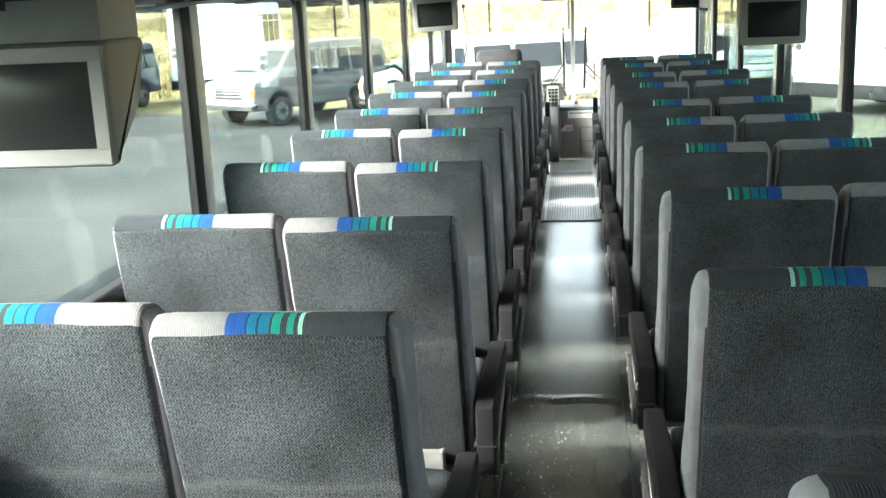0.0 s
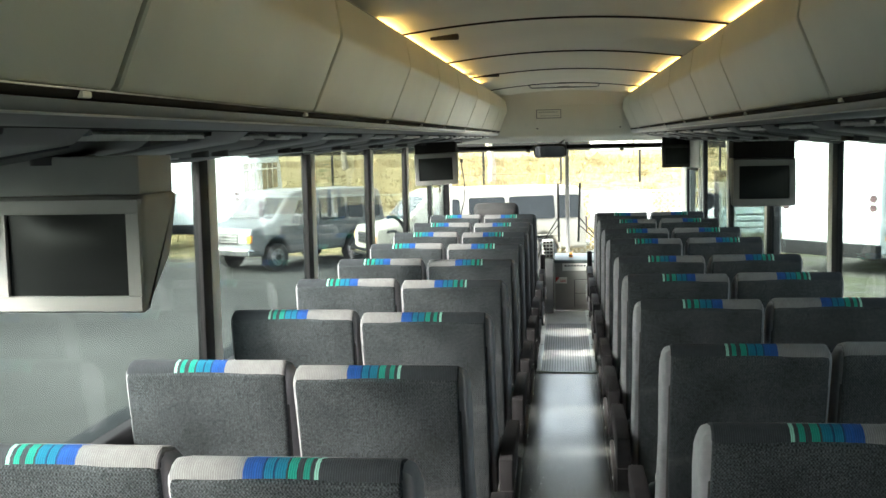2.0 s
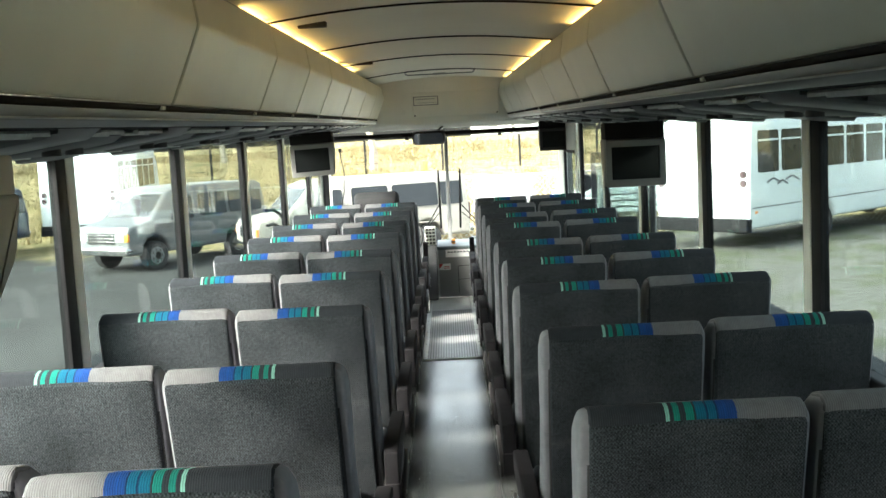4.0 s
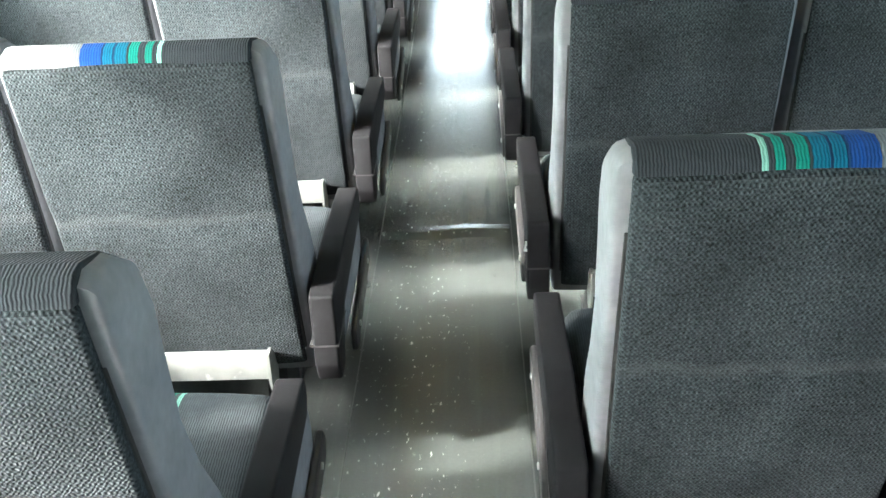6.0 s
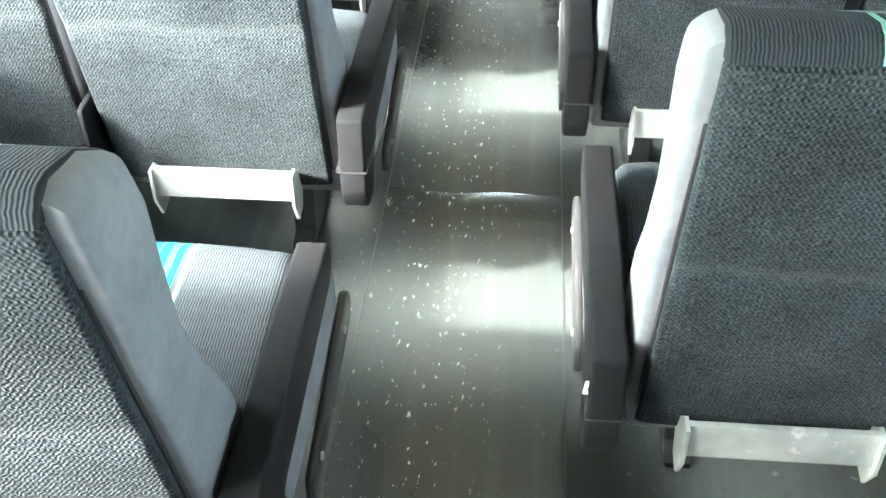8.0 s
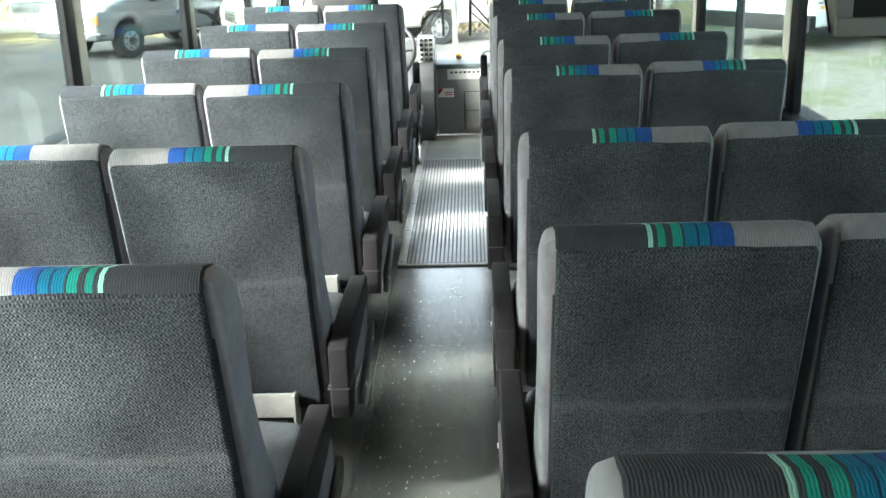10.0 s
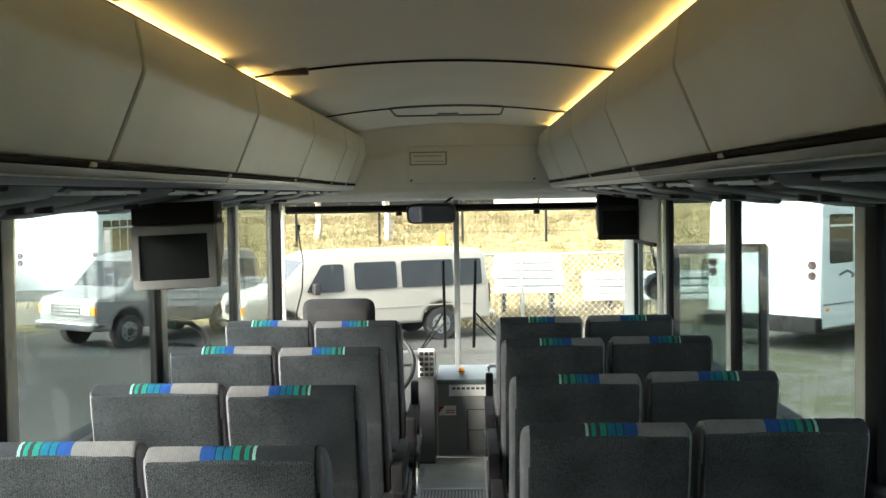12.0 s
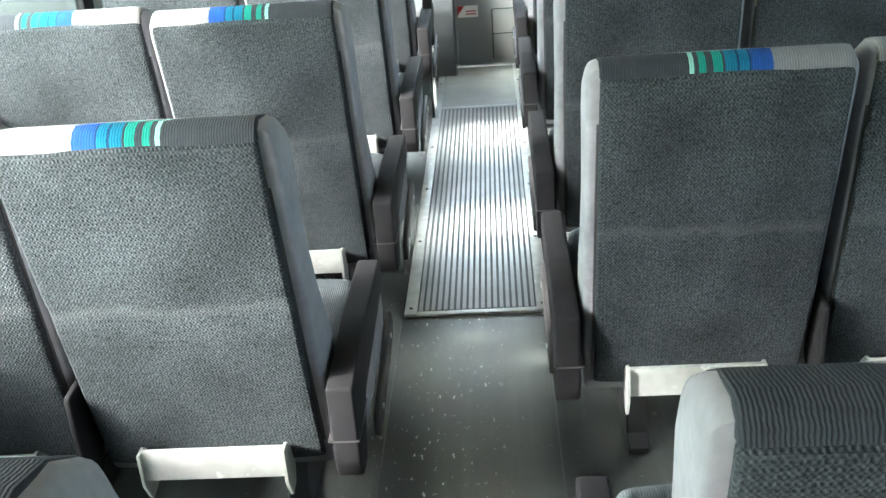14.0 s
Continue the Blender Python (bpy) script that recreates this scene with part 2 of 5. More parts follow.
def worn_floor(m):
    """Long scuffs along the aisle and small pale splashes."""
    nt, b = m.node_tree, m.node_tree.nodes["Principled BSDF"]
    old = b.inputs["Base Color"].links[0].from_socket
    tc = nt.nodes.new("ShaderNodeTexCoord")
    last = old
    for stretch, scale, lo, hi, col, amount in (((9, 0.5, 1), 3.0, 0.5, 0.72, (0.16, 0.17, 0.165), 0.16), ((2.2, 0.8, 1), 1.6, 0.3, 0.8, (0.055, 0.06, 0.058), 0.4), ((14, 5, 1), 2.0, 0.4, 0.8, (0.06, 0.065, 0.062), 0.3)):
        mp = nt.nodes.new("ShaderNodeMapping")
        mp.inputs["Scale"].default_value = stretch
        nt.links.new(tc.outputs["Object"], mp.inputs["Vector"])
        n = nt.nodes.new("ShaderNodeTexNoise")
        n.inputs["Scale"].default_value, n.inputs["Detail"].default_value = scale, 6
        nt.links.new(mp.outputs[0], n.inputs["Vector"])
        mr = nt.nodes.new("ShaderNodeMapRange")
        mr.inputs["From Min"].default_value, mr.inputs["From Max"].default_value, mr.inputs["To Max"].default_value = lo, hi, amount
        nt.links.new(n.outputs["Fac"], mr.inputs["Value"])
        mx = nt.nodes.new("ShaderNodeMix")
        mx.data_type = "RGBA"
        nt.links.new(mr.outputs[0], mx.inputs["Factor"])
        nt.links.new(last, mx.inputs["A"])
        mx.inputs["B"].default_value = (*col, 1)
        last = mx.outputs["Result"]
    # dried white splashes in a line along the aisle
    sp = nt.nodes.new("ShaderNodeTexNoise")
    sp.inputs["Scale"].default_value, sp.inputs["Detail"].default_value = 70, 4
    sm = nt.nodes.new("ShaderNodeMapping")
    sm.inputs["Scale"].default_value = (1.3, 0.5, 1)
    nt.links.new(tc.outputs["Object"], sm.inputs["Vector"])
    nt.links.new(sm.outputs[0], sp.inputs["Vector"])
    cut = nt.nodes.new("ShaderNodeMapRange")
    cut.inputs["From Min"].default_value, cut.inputs["From Max"].default_value = 0.645, 0.705
    nt.links.new(sp.outputs["Fac"], cut.inputs["Value"])
    xs = nt.nodes.new("ShaderNodeSeparateXYZ")
    nt.links.new(tc.outputs["Object"], xs.inputs[0])
    off = nt.nodes.new("ShaderNodeMath")
    off.operation = "ADD"
    off.inputs[1].default_value = 0.10
    nt.links.new(xs.outputs[0], off.inputs[0])
    ab = nt.nodes.new("ShaderNodeMath")
    ab.operation = "ABSOLUTE"
    nt.links.new(off.outputs[0], ab.inputs[0])
    near = nt.nodes.new("ShaderNodeMapRange")
    near.inputs["From Min"].default_value, near.inputs["From Max"].default_value = 0.03, 0.2
    near.inputs["To Min"].default_value, near.inputs["To Max"].default_value = 0.9, 0.0
    nt.links.new(ab.outputs[0], near.inputs["Value"])
    am = nt.nodes.new("ShaderNodeMath")
    am.operation = "MULTIPLY"
    nt.links.new(cut.outputs[0], am.inputs[0])
    nt.links.new(near.outputs[0], am.inputs[1])
    mx = nt.nodes.new("ShaderNodeMix")
    mx.data_type = "RGBA"
    nt.links.new(am.outputs[0], mx.inputs["Factor"])
    nt.links.new(last, mx.inputs["A"])
    mx.inputs["B"].default_value = (0.7, 0.71, 0.68, 1)
    last = mx.outputs["Result"]
    nt.links.new(last, b.inputs["Base Color"])
    rn = nt.nodes.new("ShaderNodeTexNoise")
    rn.inputs["Scale"].default_value, rn.inputs["Detail"].default_value = 2.2, 6
    nt.links.new(tc.outputs["Object"], rn.inputs["Vector"])
    rr = nt.nodes.new("ShaderNodeMapRange")
    rr.inputs["To Min"].default_value, rr.inputs["To Max"].default_value = 0.14, 0.32
    nt.links.new(rn.outputs["Fac"], rr.inputs["Value"])
    nt.links.new(rr.outputs[0], b.inputs["Roughness"])
    return m


worn_floor(VINYL)
RIB = mat("ribbed grey rubber", (0.50, 0.51, 0.51), rough=0.24, var=0.12, scale=7, fine=0.15)
LANDING = mat("pale grey landing vinyl", (0.34, 0.345, 0.33), rough=0.5, var=0.12, scale=6, fine=0.2, bump=0.1, bump_scale=200)
CARPET = mat("dark wall carpet", (0.05, 0.052, 0.055), rough=1.0, spec=0.1, var=0.2, scale=30, bump=0.5, bump_scale=400)
WHITE = mat("white paint", (0.78, 0.78, 0.76), rough=0.35, var=0.04, scale=3)
CHROME = mat("chrome", (0.8, 0.8, 0.8), rough=0.12, metal=1.0, var=0.05)
WINDOW = glass("window glass", (0.58, 0.64, 0.63))
WINDSCREEN = glass("windscreen glass", (0.92, 0.95, 0.94))
AMBER = emitter("amber strip lamp", (1.0, 0.62, 0.18), 1.3)


# ---- builders ----
def finish(bm, smooth=True):
    bmesh.ops.recalc_face_normals(bm, faces=bm.faces)
    if smooth:
        for f in bm.faces:
            f.smooth = True
        for e in bm.edges:
            if len(e.link_faces) == 2 and e.calc_face_angle(0) > 0.6:
                e.smooth = False
    return bm


def mesh_of(name, bm, material, smooth=True):
    finish(bm, smooth)
    me = bpy.data.meshes.new(name)
    bm.to_mesh(me)
    bm.free()
    for m in (material if isinstance(material, (list, tuple)) else [material]):
        me.materials.append(m)
    return me


def part(name, bm, material, parent=None, label="", at=None):
    """Links a bmesh as one mesh object, under a thing or a part."""
    ob = new(name, mesh_of(name, bm, material))
    ob.parent = parent
    if at is not None:
        ob.matrix_basis = at
    return tagged(ob, label)


def shared(name, me, parent, at):
    ob = new(name, me)
    ob.parent = parent
    ob.matrix_basis = at
    return ob


def thing(name, label, category, at=None, group="", kind=""):
    ob = new(name)
    ob.empty_display_size = 0.1
    if at is not None:
        ob.matrix_basis = at
    return tagged(ob, label, category, group, kind)


def box(x0, y0, z0, x1, y1, z1, bevel=0.0, seg=2, bm=None):
    bm = bm or bmesh.new()
    got = bmesh.ops.create_cube(bm, size=1)["verts"]
    for v in got:
        v.co = Vector(((x0 + x1) / 2 + v.co.x * (x1 - x0), (y0 + y1) / 2 + v.co.y * (y1 - y0), (z0 + z1) / 2 + v.co.z * (z1 - z0)))
    if bevel:
        es = list({e for v in got for e in v.link_edges})
        bmesh.ops.bevel(bm, geom=es, offset=bevel, segments=seg, profile=0.6, affect="EDGES")
    return bm


def inset(points, d):
    """A closed outline moved inward by d."""
    n, out = len(points), []
    area = sum(points[i][0] * points[(i + 1) % n][1] - points[(i + 1) % n][0] * points[i][1] for i in range(n))
    sgn = 1 if area > 0 else -1
    for i in range(n):
        a, b, c = Vector(points[i - 1]), Vector(points[i]), Vector(points[(i + 1) % n])
        e1, e2 = (b - a).normalized(), (c - b).normalized()
        n1, n2 = Vector((-e1.y, e1.x)) * sgn, Vector((-e2.y, e2.x)) * sgn
        m = n1 + n2
        m = m / max(0.35, m.length_squared / 2) if m.length > 1e-6 else n1
        out.append(tuple(b + m * d))
    return out


def rounded(points, r=0.02, seg=3):
    """A closed outline with its corners rounded."""
    out, n = [], len(points)
    for i in range(n):
        a, b, c = Vector(points[i - 1]), Vector(points[i]), Vector(points[(i + 1) % n])
        d = min(r, (a - b).length * 0.45, (c - b).length * 0.45)
        p, q = b + (a - b).normalized() * d, b + (c - b).normalized() * d
        for k in range(seg + 1):
            t = k / seg
            out.append(tuple(p * (1 - t) ** 2 + b * 2 * t * (1 - t) + q * t * t))
    return out


def loft(outline, x0, x1, r=0.02, seg=3, mids=0, axis="x", puff=0.0, bm=None):
    """An outline in (y, z) drawn out along x from x0 to x1, with rounded ends; U runs along x and V round the outline, in metres."""
    bm = bm or bmesh.new()
    uvl = bm.loops.layers.uv.verify()
    st = []
    if r:
        for k in range(seg + 1):
            a = math.pi / 2 * k / seg
            st.append((x0 + r * (1 - math.cos(a)), r * (1 - math.sin(a))))
    else:
        st.append((x0, 0))
    left = st[:]
    for k in range(1, mids + 1):
        t = k / (mids + 1)
        st.append((x0 + (x1 - x0) * t, -puff * math.sin(math.pi * t)))
    st += [(x1 - (x - x0), d) for x, d in reversed(left)]
    rings = []
    for x, d in st:
        pts = inset(outline, d) if d else outline
        rings.append([bm.verts.new((x, p[0], p[1]) if axis == "x" else (p[0], x, p[1]) if axis == "y" else (p[0], p[1], x)) for p in pts])
    n = len(outline)
    run = [0]
    for i in range(n):
        run.append(run[-1] + (Vector(outline[i]) - Vector(outline[(i + 1) % n])).length)
    for k in range(len(rings) - 1):
        for i in range(n):
            f = bm.faces.new((rings[k][i], rings[k][(i + 1) % n], rings[k + 1][(i + 1) % n], rings[k + 1][i]))
            us, vs = (st[k][0], st[k][0], st[k + 1][0], st[k + 1][0]), (run[i], run[i + 1], run[i + 1], run[i])
            for lp, u, v in zip(f.loops, us, vs):
                lp[uvl].uv = (u, v)
    for ring, flip in ((rings[0], True), (rings[-1], False)):
        bm.faces.new(list(reversed(ring)) if flip else ring)
    return bm


def tube(points, r, seg=8, bm=None, closed=False):
    """A round tube along points."""
    bm = bm or bmesh.new()
    pts = [Vector(p) for p in points]
    n, rings = len(pts), []
    up = Vector((0, 0, 1))
    for i, p in enumerate(pts):
        a = pts[i - 1] if i or closed else p
        b = pts[(i + 1) % n] if i < n - 1 or closed else p
        d = (b - a).normalized()
        s = d.cross(up)
        if s.length < 0.05:
            s = d.cross(Vector((0, 1, 0)))
        s.normalize()
        t = s.cross(d)
        rings.append([bm.verts.new(p + (s * math.cos(2 * math.pi * k / seg) + t * math.sin(2 * math.pi * k / seg)) * r) for k in range(seg)])
    for i in range(n if closed else n - 1):
        a, b = rings[i], rings[(i + 1) % n]
        for k in range(seg):
            bm.faces.new((a[k], a[(k + 1) % seg], b[(k + 1) % seg], b[k]))
    if not closed:
        bm.faces.new(list(reversed(rings[0])))
        bm.faces.new(rings[-1])
    return bm


def disc(x, y, z, r, depth, axis="x", seg=20, bm=None, r2=None):
    bm = bm or bmesh.new()
    m = {"x": pose(x, y, z, 0, 90, 0), "y": pose(x, y, z, 90, 0, 0), "z": pose(x, y, z)}[axis]
    bmesh.ops.create_cone(bm, cap_ends=True, segments=seg, radius1=r, radius2=r if r2 is None else r2, depth=depth, matrix=m)
    return bm


def plate(points, thick, way, bm=None):
    """A flat plate: its corners in order, and the direction in which it has its thickness."""
    bm = bm or bmesh.new()
    w = Vector(way).normalized() * thick
    a = [bm.verts.new(Vector(p)) for p in points]
    b = [bm.verts.new(Vector(p) + w) for p in points]
    n = len(a)
    bm.faces.new(a)
    bm.faces.new(list(reversed(b)))
    for i in range(n):
        bm.faces.new((a[i], b[i], b[(i + 1) % n], a[(i + 1) % n]))
    return bm


HALF = 1.22          # inner half width at the windows
BACK_Y, FRONT_Y = -3.6, 8.7
RISE = 0.012         # the racks and the ceiling climb toward the front
SILL, HEAD = 0.85, 1.57
GROUND = -1.42
PILLARS = [-3.16, -1.66, -0.16, 1.33, 2.80, 4.36, 5.87, 7.32]

# ---- shell of the coach ----
def climb(ob, above=-9.0):
    """Slants what lies above a height, in a thing built in world places, so that it climbs toward the front."""
    for o in [ob] + list(ob.children_recursive):
        if o.type == "MESH":
            for v in o.data.vertices:
                if v.co.z > above:
                    v.co.z += RISE * v.co.y
    return ob


floor = tagged(part("floor", box(-1.3, BACK_Y, -0.1, 1.3, 8.15, 0), VINYL), "worn grey vinyl coach floor with scuffs", "floor", kind="structure")


def side_wall(sign, name):
    s = sign
    wall = thing(name, "coach side wall with dark carpet below a row of windows", "wall", kind="structure")
    part("lower_wall", box(min(s * HALF, s * 1.3), BACK_Y, -0.1, max(s * HALF, s * 1.3), FRONT_Y, SILL - 0.03), CARPET, wall)
    part("window_ledge", loft(rounded([(s * 1.17, SILL - 0.06), (s * 1.31, SILL - 0.06), (s * 1.31, SILL), (s * 1.19, SILL)], 0.01), BACK_Y, FRONT_Y - 0.1, 0, axis="y"), BLACK, wall, "black window ledge")
    part("upper_wall", box(min(s * HALF, s * 1.3), BACK_Y, HEAD, max(s * HALF, s * 1.3), FRONT_Y, 2.17), CREAM, wall)
    ys = PILLARS
    for y in ys:
        part("window_post", box(min(s * 1.215, s * 1.245), y - 0.065, SILL, max(s * 1.215, s * 1.245), y + 0.022, HEAD, 0.006), BLACK, wall, "black rubber-edged post")
        part("pillar_cover", box(min(s * 1.212, s * 1.244), y + 0.024, SILL, max(s * 1.212, s * 1.244), y + 0.10, HEAD, 0.012), PILLAR, wall, "pale pillar cover")
    for a, b in zip([BACK_Y + 0.1] + ys, ys + [FRONT_Y - 0.15]):
        win = part("window", box(min(s * 1.228, s * 1.233), a + 0.10 if a in ys else a, SILL, max(s * 1.228, s * 1.233), b - 0.06 if b in ys else b, HEAD), WINDOW, wall, "large clear side window pane")
        win.visible_shadow = False
    return climb(wall, 1.4)


side_wall(-1, "wall_left")
side_wall(1, "wall_right")
tagged(part("wall_rear", box(-1.3, BACK_Y - 0.08, -0.1, 1.3, BACK_Y, 2.3), CREAM), "plain cream rear bulkhead of the coach", "wall", kind="structure")


def ceiling_z(x):
    return 2.08 - 0.045 * (x / 0.62) ** 2


def ceiling():
    bm = bmesh.new()
    seams = [-3.4, -2.0, -0.6, 0.7, 2.05, 3.65, 5.12, 7.0]
    ys = sorted([BACK_Y] + [s - 0.006 for s in seams] + [s + 0.006 for s in seams] + [s for s in seams] + [8.5])
    xs = [-0.67 + 1.34 * k / 20 for k in range(21)]
    grid = [[bm.verts.new((x, y, ceiling_z(x) + (0.012 if y in seams else 0))) for x in xs] for y in ys]
    for a, b in zip(grid, grid[1:]):
        for k in range(20):
            bm.faces.new((a[k], a[k + 1], b[k + 1], b[k]))
    ob = tagged(climb(part("ceiling", bm, CEIL)), "cream curved ceiling in panels with dark seams", "ceiling", kind="structure")
    dk = bmesh.new()
    for s in seams:
        rows = [[dk.verts.new((x, s + e, ceiling_z(x) - d)) for x in xs] for e, d in ((-0.007, -0.002), (-0.007, 0.007), (0.007, 0.007), (0.007, -0.002))]
        for a, b in zip(rows, rows[1:]):
            for k in range(20):
                dk.faces.new((a[k], a[k + 1], b[k + 1], b[k]))
    tagged(climb(part("ceiling_seam", dk, BLACK)), "thin dark seams between ceiling panels", "trim", kind="structure")
    tagged(part("roof", box(-1.32, BACK_Y - 0.08, 2.28, 1.32, FRONT_Y + 0.05, 2.36), WHITE), "white coach roof skin", "roof", kind="structure")
    return ob


ceiling()


# overhead luggage racks: profile of one side in (x, z), for the left side mirrored
LEFT_JOINTS = [-3.5, -1.9, -0.64, 0.59, 1.82, 2.75, 3.67, 4.88, 6.13, 7.34, 8.0, 8.48]
RIGHT_JOINTS = [-3.5, -1.9, -0.70, 0.54, 1.85, 2.77, 3.78, 4.95, 6.17, 7.4, 8.48]


def rack_door(s, y0, y1):
    bm = bmesh.new()
    pts = [(s * 0.652, 1.688), (s * 0.57, 1.885), (s * 0.588, 2.0), (s * 0.64, 2.0), (s * 0.615, 1.885), (s * 0.69, 1.70)]
    return loft(rounded(pts, 0.012, 2), y0 + 0.011, y1 - 0.011, 0.004, 1, axis="y", bm=bm)


def luggage_rack(s, joints, name):
    rack = thing(name, "cream overhead luggage rack with closed lift-up doors and grey rail", "luggage rack")
    for a, b in zip(joints, joints[1:]):
        part("rack_door", rack_door(s, a, b), CREAM, rack)
    for y in joints[1:-1]:
        part("door_gap", loft([(s * 0.668, 1.70), (s * 0.586, 1.886), (s * 0.60, 1.995), (s * 0.63, 1.995), (s * 0.61, 1.886), (s * 0.685, 1.702)], y - 0.02, y + 0.02, 0, axis="y"), BLACK, rack, "dark gap between doors")
        part("catch", box(min(s * 0.643, s * 0.66), y - 0.125, 1.676, max(s * 0.643, s * 0.66), y - 0.097, 1.686, 0.003), PILLAR, rack, "small pale door catch")
    part("rail", loft(rounded([(s * 0.646, 1.687), (s * 0.69, 1.69), (s * 0.69, 1.673), (s * 0.653, 1.6745)], 0.004, 2), -3.5, 8.45, 0.0, axis="y"), UNDER, rack, "dark grey hinge rail")
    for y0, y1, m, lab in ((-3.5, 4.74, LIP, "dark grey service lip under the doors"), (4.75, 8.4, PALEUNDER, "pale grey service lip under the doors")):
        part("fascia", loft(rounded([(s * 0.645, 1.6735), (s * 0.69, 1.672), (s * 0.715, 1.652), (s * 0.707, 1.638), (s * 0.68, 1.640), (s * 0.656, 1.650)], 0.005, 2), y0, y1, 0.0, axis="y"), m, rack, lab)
    part("lip_trim", tube([(s * 0.652, -3.4, 1.6535), (s * 0.652, 8.35, 1.6535)], 0.0022, 6), ALU, rack, "thin bright line along the lip")
    part("underside", loft([(s * 0.70, 1.650), (s * 0.74, 1.638), (s * 1.22, 1.568), (s * 1.22, 1.60), (s * 0.72, 1.666)], -3.5, 8.4, 0.0, axis="y"), UNDER, rack, "dark service panel underside")
    part("inner_shelf", loft([(s * 0.68, 1.655), (s * 1.22, 1.64), (s * 1.22, 1.66), (s * 0.68, 1.675)], -3.5, 8.45, 0.0, axis="y"), DGREY, rack)
    # reading-lamp and nozzle panels under the rack
    for x, z, r in ((0.765, 1.630, 0.008), (0.80, 1.625, 0.006), (1.14, 1.576, 0.008)):
        for a, b in zip(joints, joints[1:]):
            part("duct_trim", tube([(s * x, a + 0.05, z), (s * x, b - 0.07, z)], r, 6), ALU, rack, "thin bright trim along the duct")
    y = -2.9
    while y < 7.6:
        pod = part("service_pod", loft(rounded([(s * 0.84, 1.626), (s * 1.08, 1.591), (s * 1.06, 1.574), (s * 0.87, 1.604)], 0.01, 2), y, y + 0.36, 0.015, 2, axis="y"), DGREY, rack, "dark grey reading-lamp pod")
        for j in range(2):
            part("nozzle", disc(s * 0.95, y + 0.1 + 0.16 * j, 1.588, 0.024, 0.02, "z", 12), ARM_DARK, pod)
        part("cross_panel", loft(rounded([(s * 0.735, 1.642), (s * 1.19, 1.576), (s * 1.18, 1.556), (s * 0.77, 1.614)], 0.008, 2), y + 0.43, y + 0.70, 0.012, 2, axis="y"), LIP, rack, "grey service panel across the underside")
        part("trim_bar", loft([(s * 0.80, 1.633), (s * 1.15, 1.582), (s * 1.15, 1.568), (s * 0.80, 1.617)], y + 0.735, y + 0.757, 0, axis="y"), PILLAR, rack, "pale cross strip")
        y += 0.835
    return climb(rack)


luggage_rack(-1, LEFT_JOINTS, "luggage_rack")
luggage_rack(1, RIGHT_JOINTS, "luggage_rack")


def lamp_strip(s, spans):
    lamp = thing("strip_lamp", "warm glowing strip lamp along the ceiling cove", "lamp", group="cove lamps")
    part("channel", loft([(s * 0.60, 2.0), (s * 0.72, 2.0), (s * 0.72, 2.04), (s * 0.66, 2.04), (s * 0.66, 2.008), (s * 0.60, 2.008)], -3.5, 8.2, 0, axis="y"), GREYP, lamp)
    for a, b in spans:
        part("lamp_tube", tube([(s * 0.628, a, 2.016), (s * 0.628, b, 2.016)], 0.009, 8), AMBER, lamp, "amber glowing tube")
    climb(lamp)


lamp_strip(-1, [(1.5, 1.93), (2.0, 2.62), (2.7, 3.55), (3.6, 4.62), (4.9, 5.8)])
lamp_strip(1, [(-0.6, 0.6), (0.7, 1.98), (2.06, 2.78), (3.75, 5.04), (5.14, 6.9), (7.0, 8.1)])

# ---- front of the coach ----
front = thing("front_header", "cream moulded header panel over the windscreen", "panel", kind="structure")
part("header_panel", loft(rounded([(8.46, 1.715), (8.7, 1.665), (8.75, 2.25), (8.40, 2.25), (8.44, 2.10)], 0.03), -1.2, 1.2, 0), HEADER, front)

wind = thing("windscreen", "flat two-piece windscreen with pale centre bar", "windscreen", kind="structure")
for x0, x1 in ((-1.2, 0.0), (0.04, 1.2)):
    p = part("pane", box(x0, 8.7, 0.4, x1, 8.706, 1.74), WINDSCREEN, wind)
    p.visible_shadow = False
part("centre_bar", box(0.0, 8.67, 0.4, 0.04, 8.72, 1.74, 0.006), GREYP, wind, "grey metal centre bar")
part("top_rail", loft(rounded([(8.56, 1.605), (8.61, 1.59), (8.63, 1.63), (8.58, 1.645)], 0.008), -1.15, 1.15, 0.005), BLACK, wind, "dark sun blind roller")
tagged(part("wall_front", box(-1.3, 8.66, -1.2, 1.3, 8.76, 0.42), GREYP), "grey front wall under the windscreen", "wall", kind="structure")


# ---- aisle mat ----
def aisle_mat():
    t = thing("aisle_mat", "ribbed grey rubber aisle mat with aluminium edge strips", "floor mat")
    part("mat_base", box(-0.183, 5.275, 0, 0.183, 7.385, 0.004), DGREY, t)
    n = 19
    for k in range(n):
        x = -0.171 + 0.342 * k / (n - 1)
        part("rib", box(x - 0.0056, 5.29, 0.003, x + 0.0056, 7.37, 0.010), RIB, t, "raised grey rubber rib")
    for s in (-1, 1):
        part("edge_strip", box(min(s * 0.182, s * 0.22), 5.265, 0, max(s * 0.182, s * 0.22), 8.13, 0.012, 0.003), ALU, t, "screwed aluminium edge strip")
    for y in (5.263, 7.376):
        part("end_strip", box(-0.182, y, 0, 0.182, y + 0.022, 0.009, 0.002), ALU, t)
    part("front_mat", box(-0.182, 7.40, 0, 0.182, 8.13, 0.006), LANDING, t, "plain pale grey landing mat")
    for s in (-1, 1):
        for k in range(6):
            part("screw", disc(s * 0.201, 5.3 + 0.5 * k, 0.0125, 0.006, 0.003, "z", 8), STEEL, t)


aisle_mat()

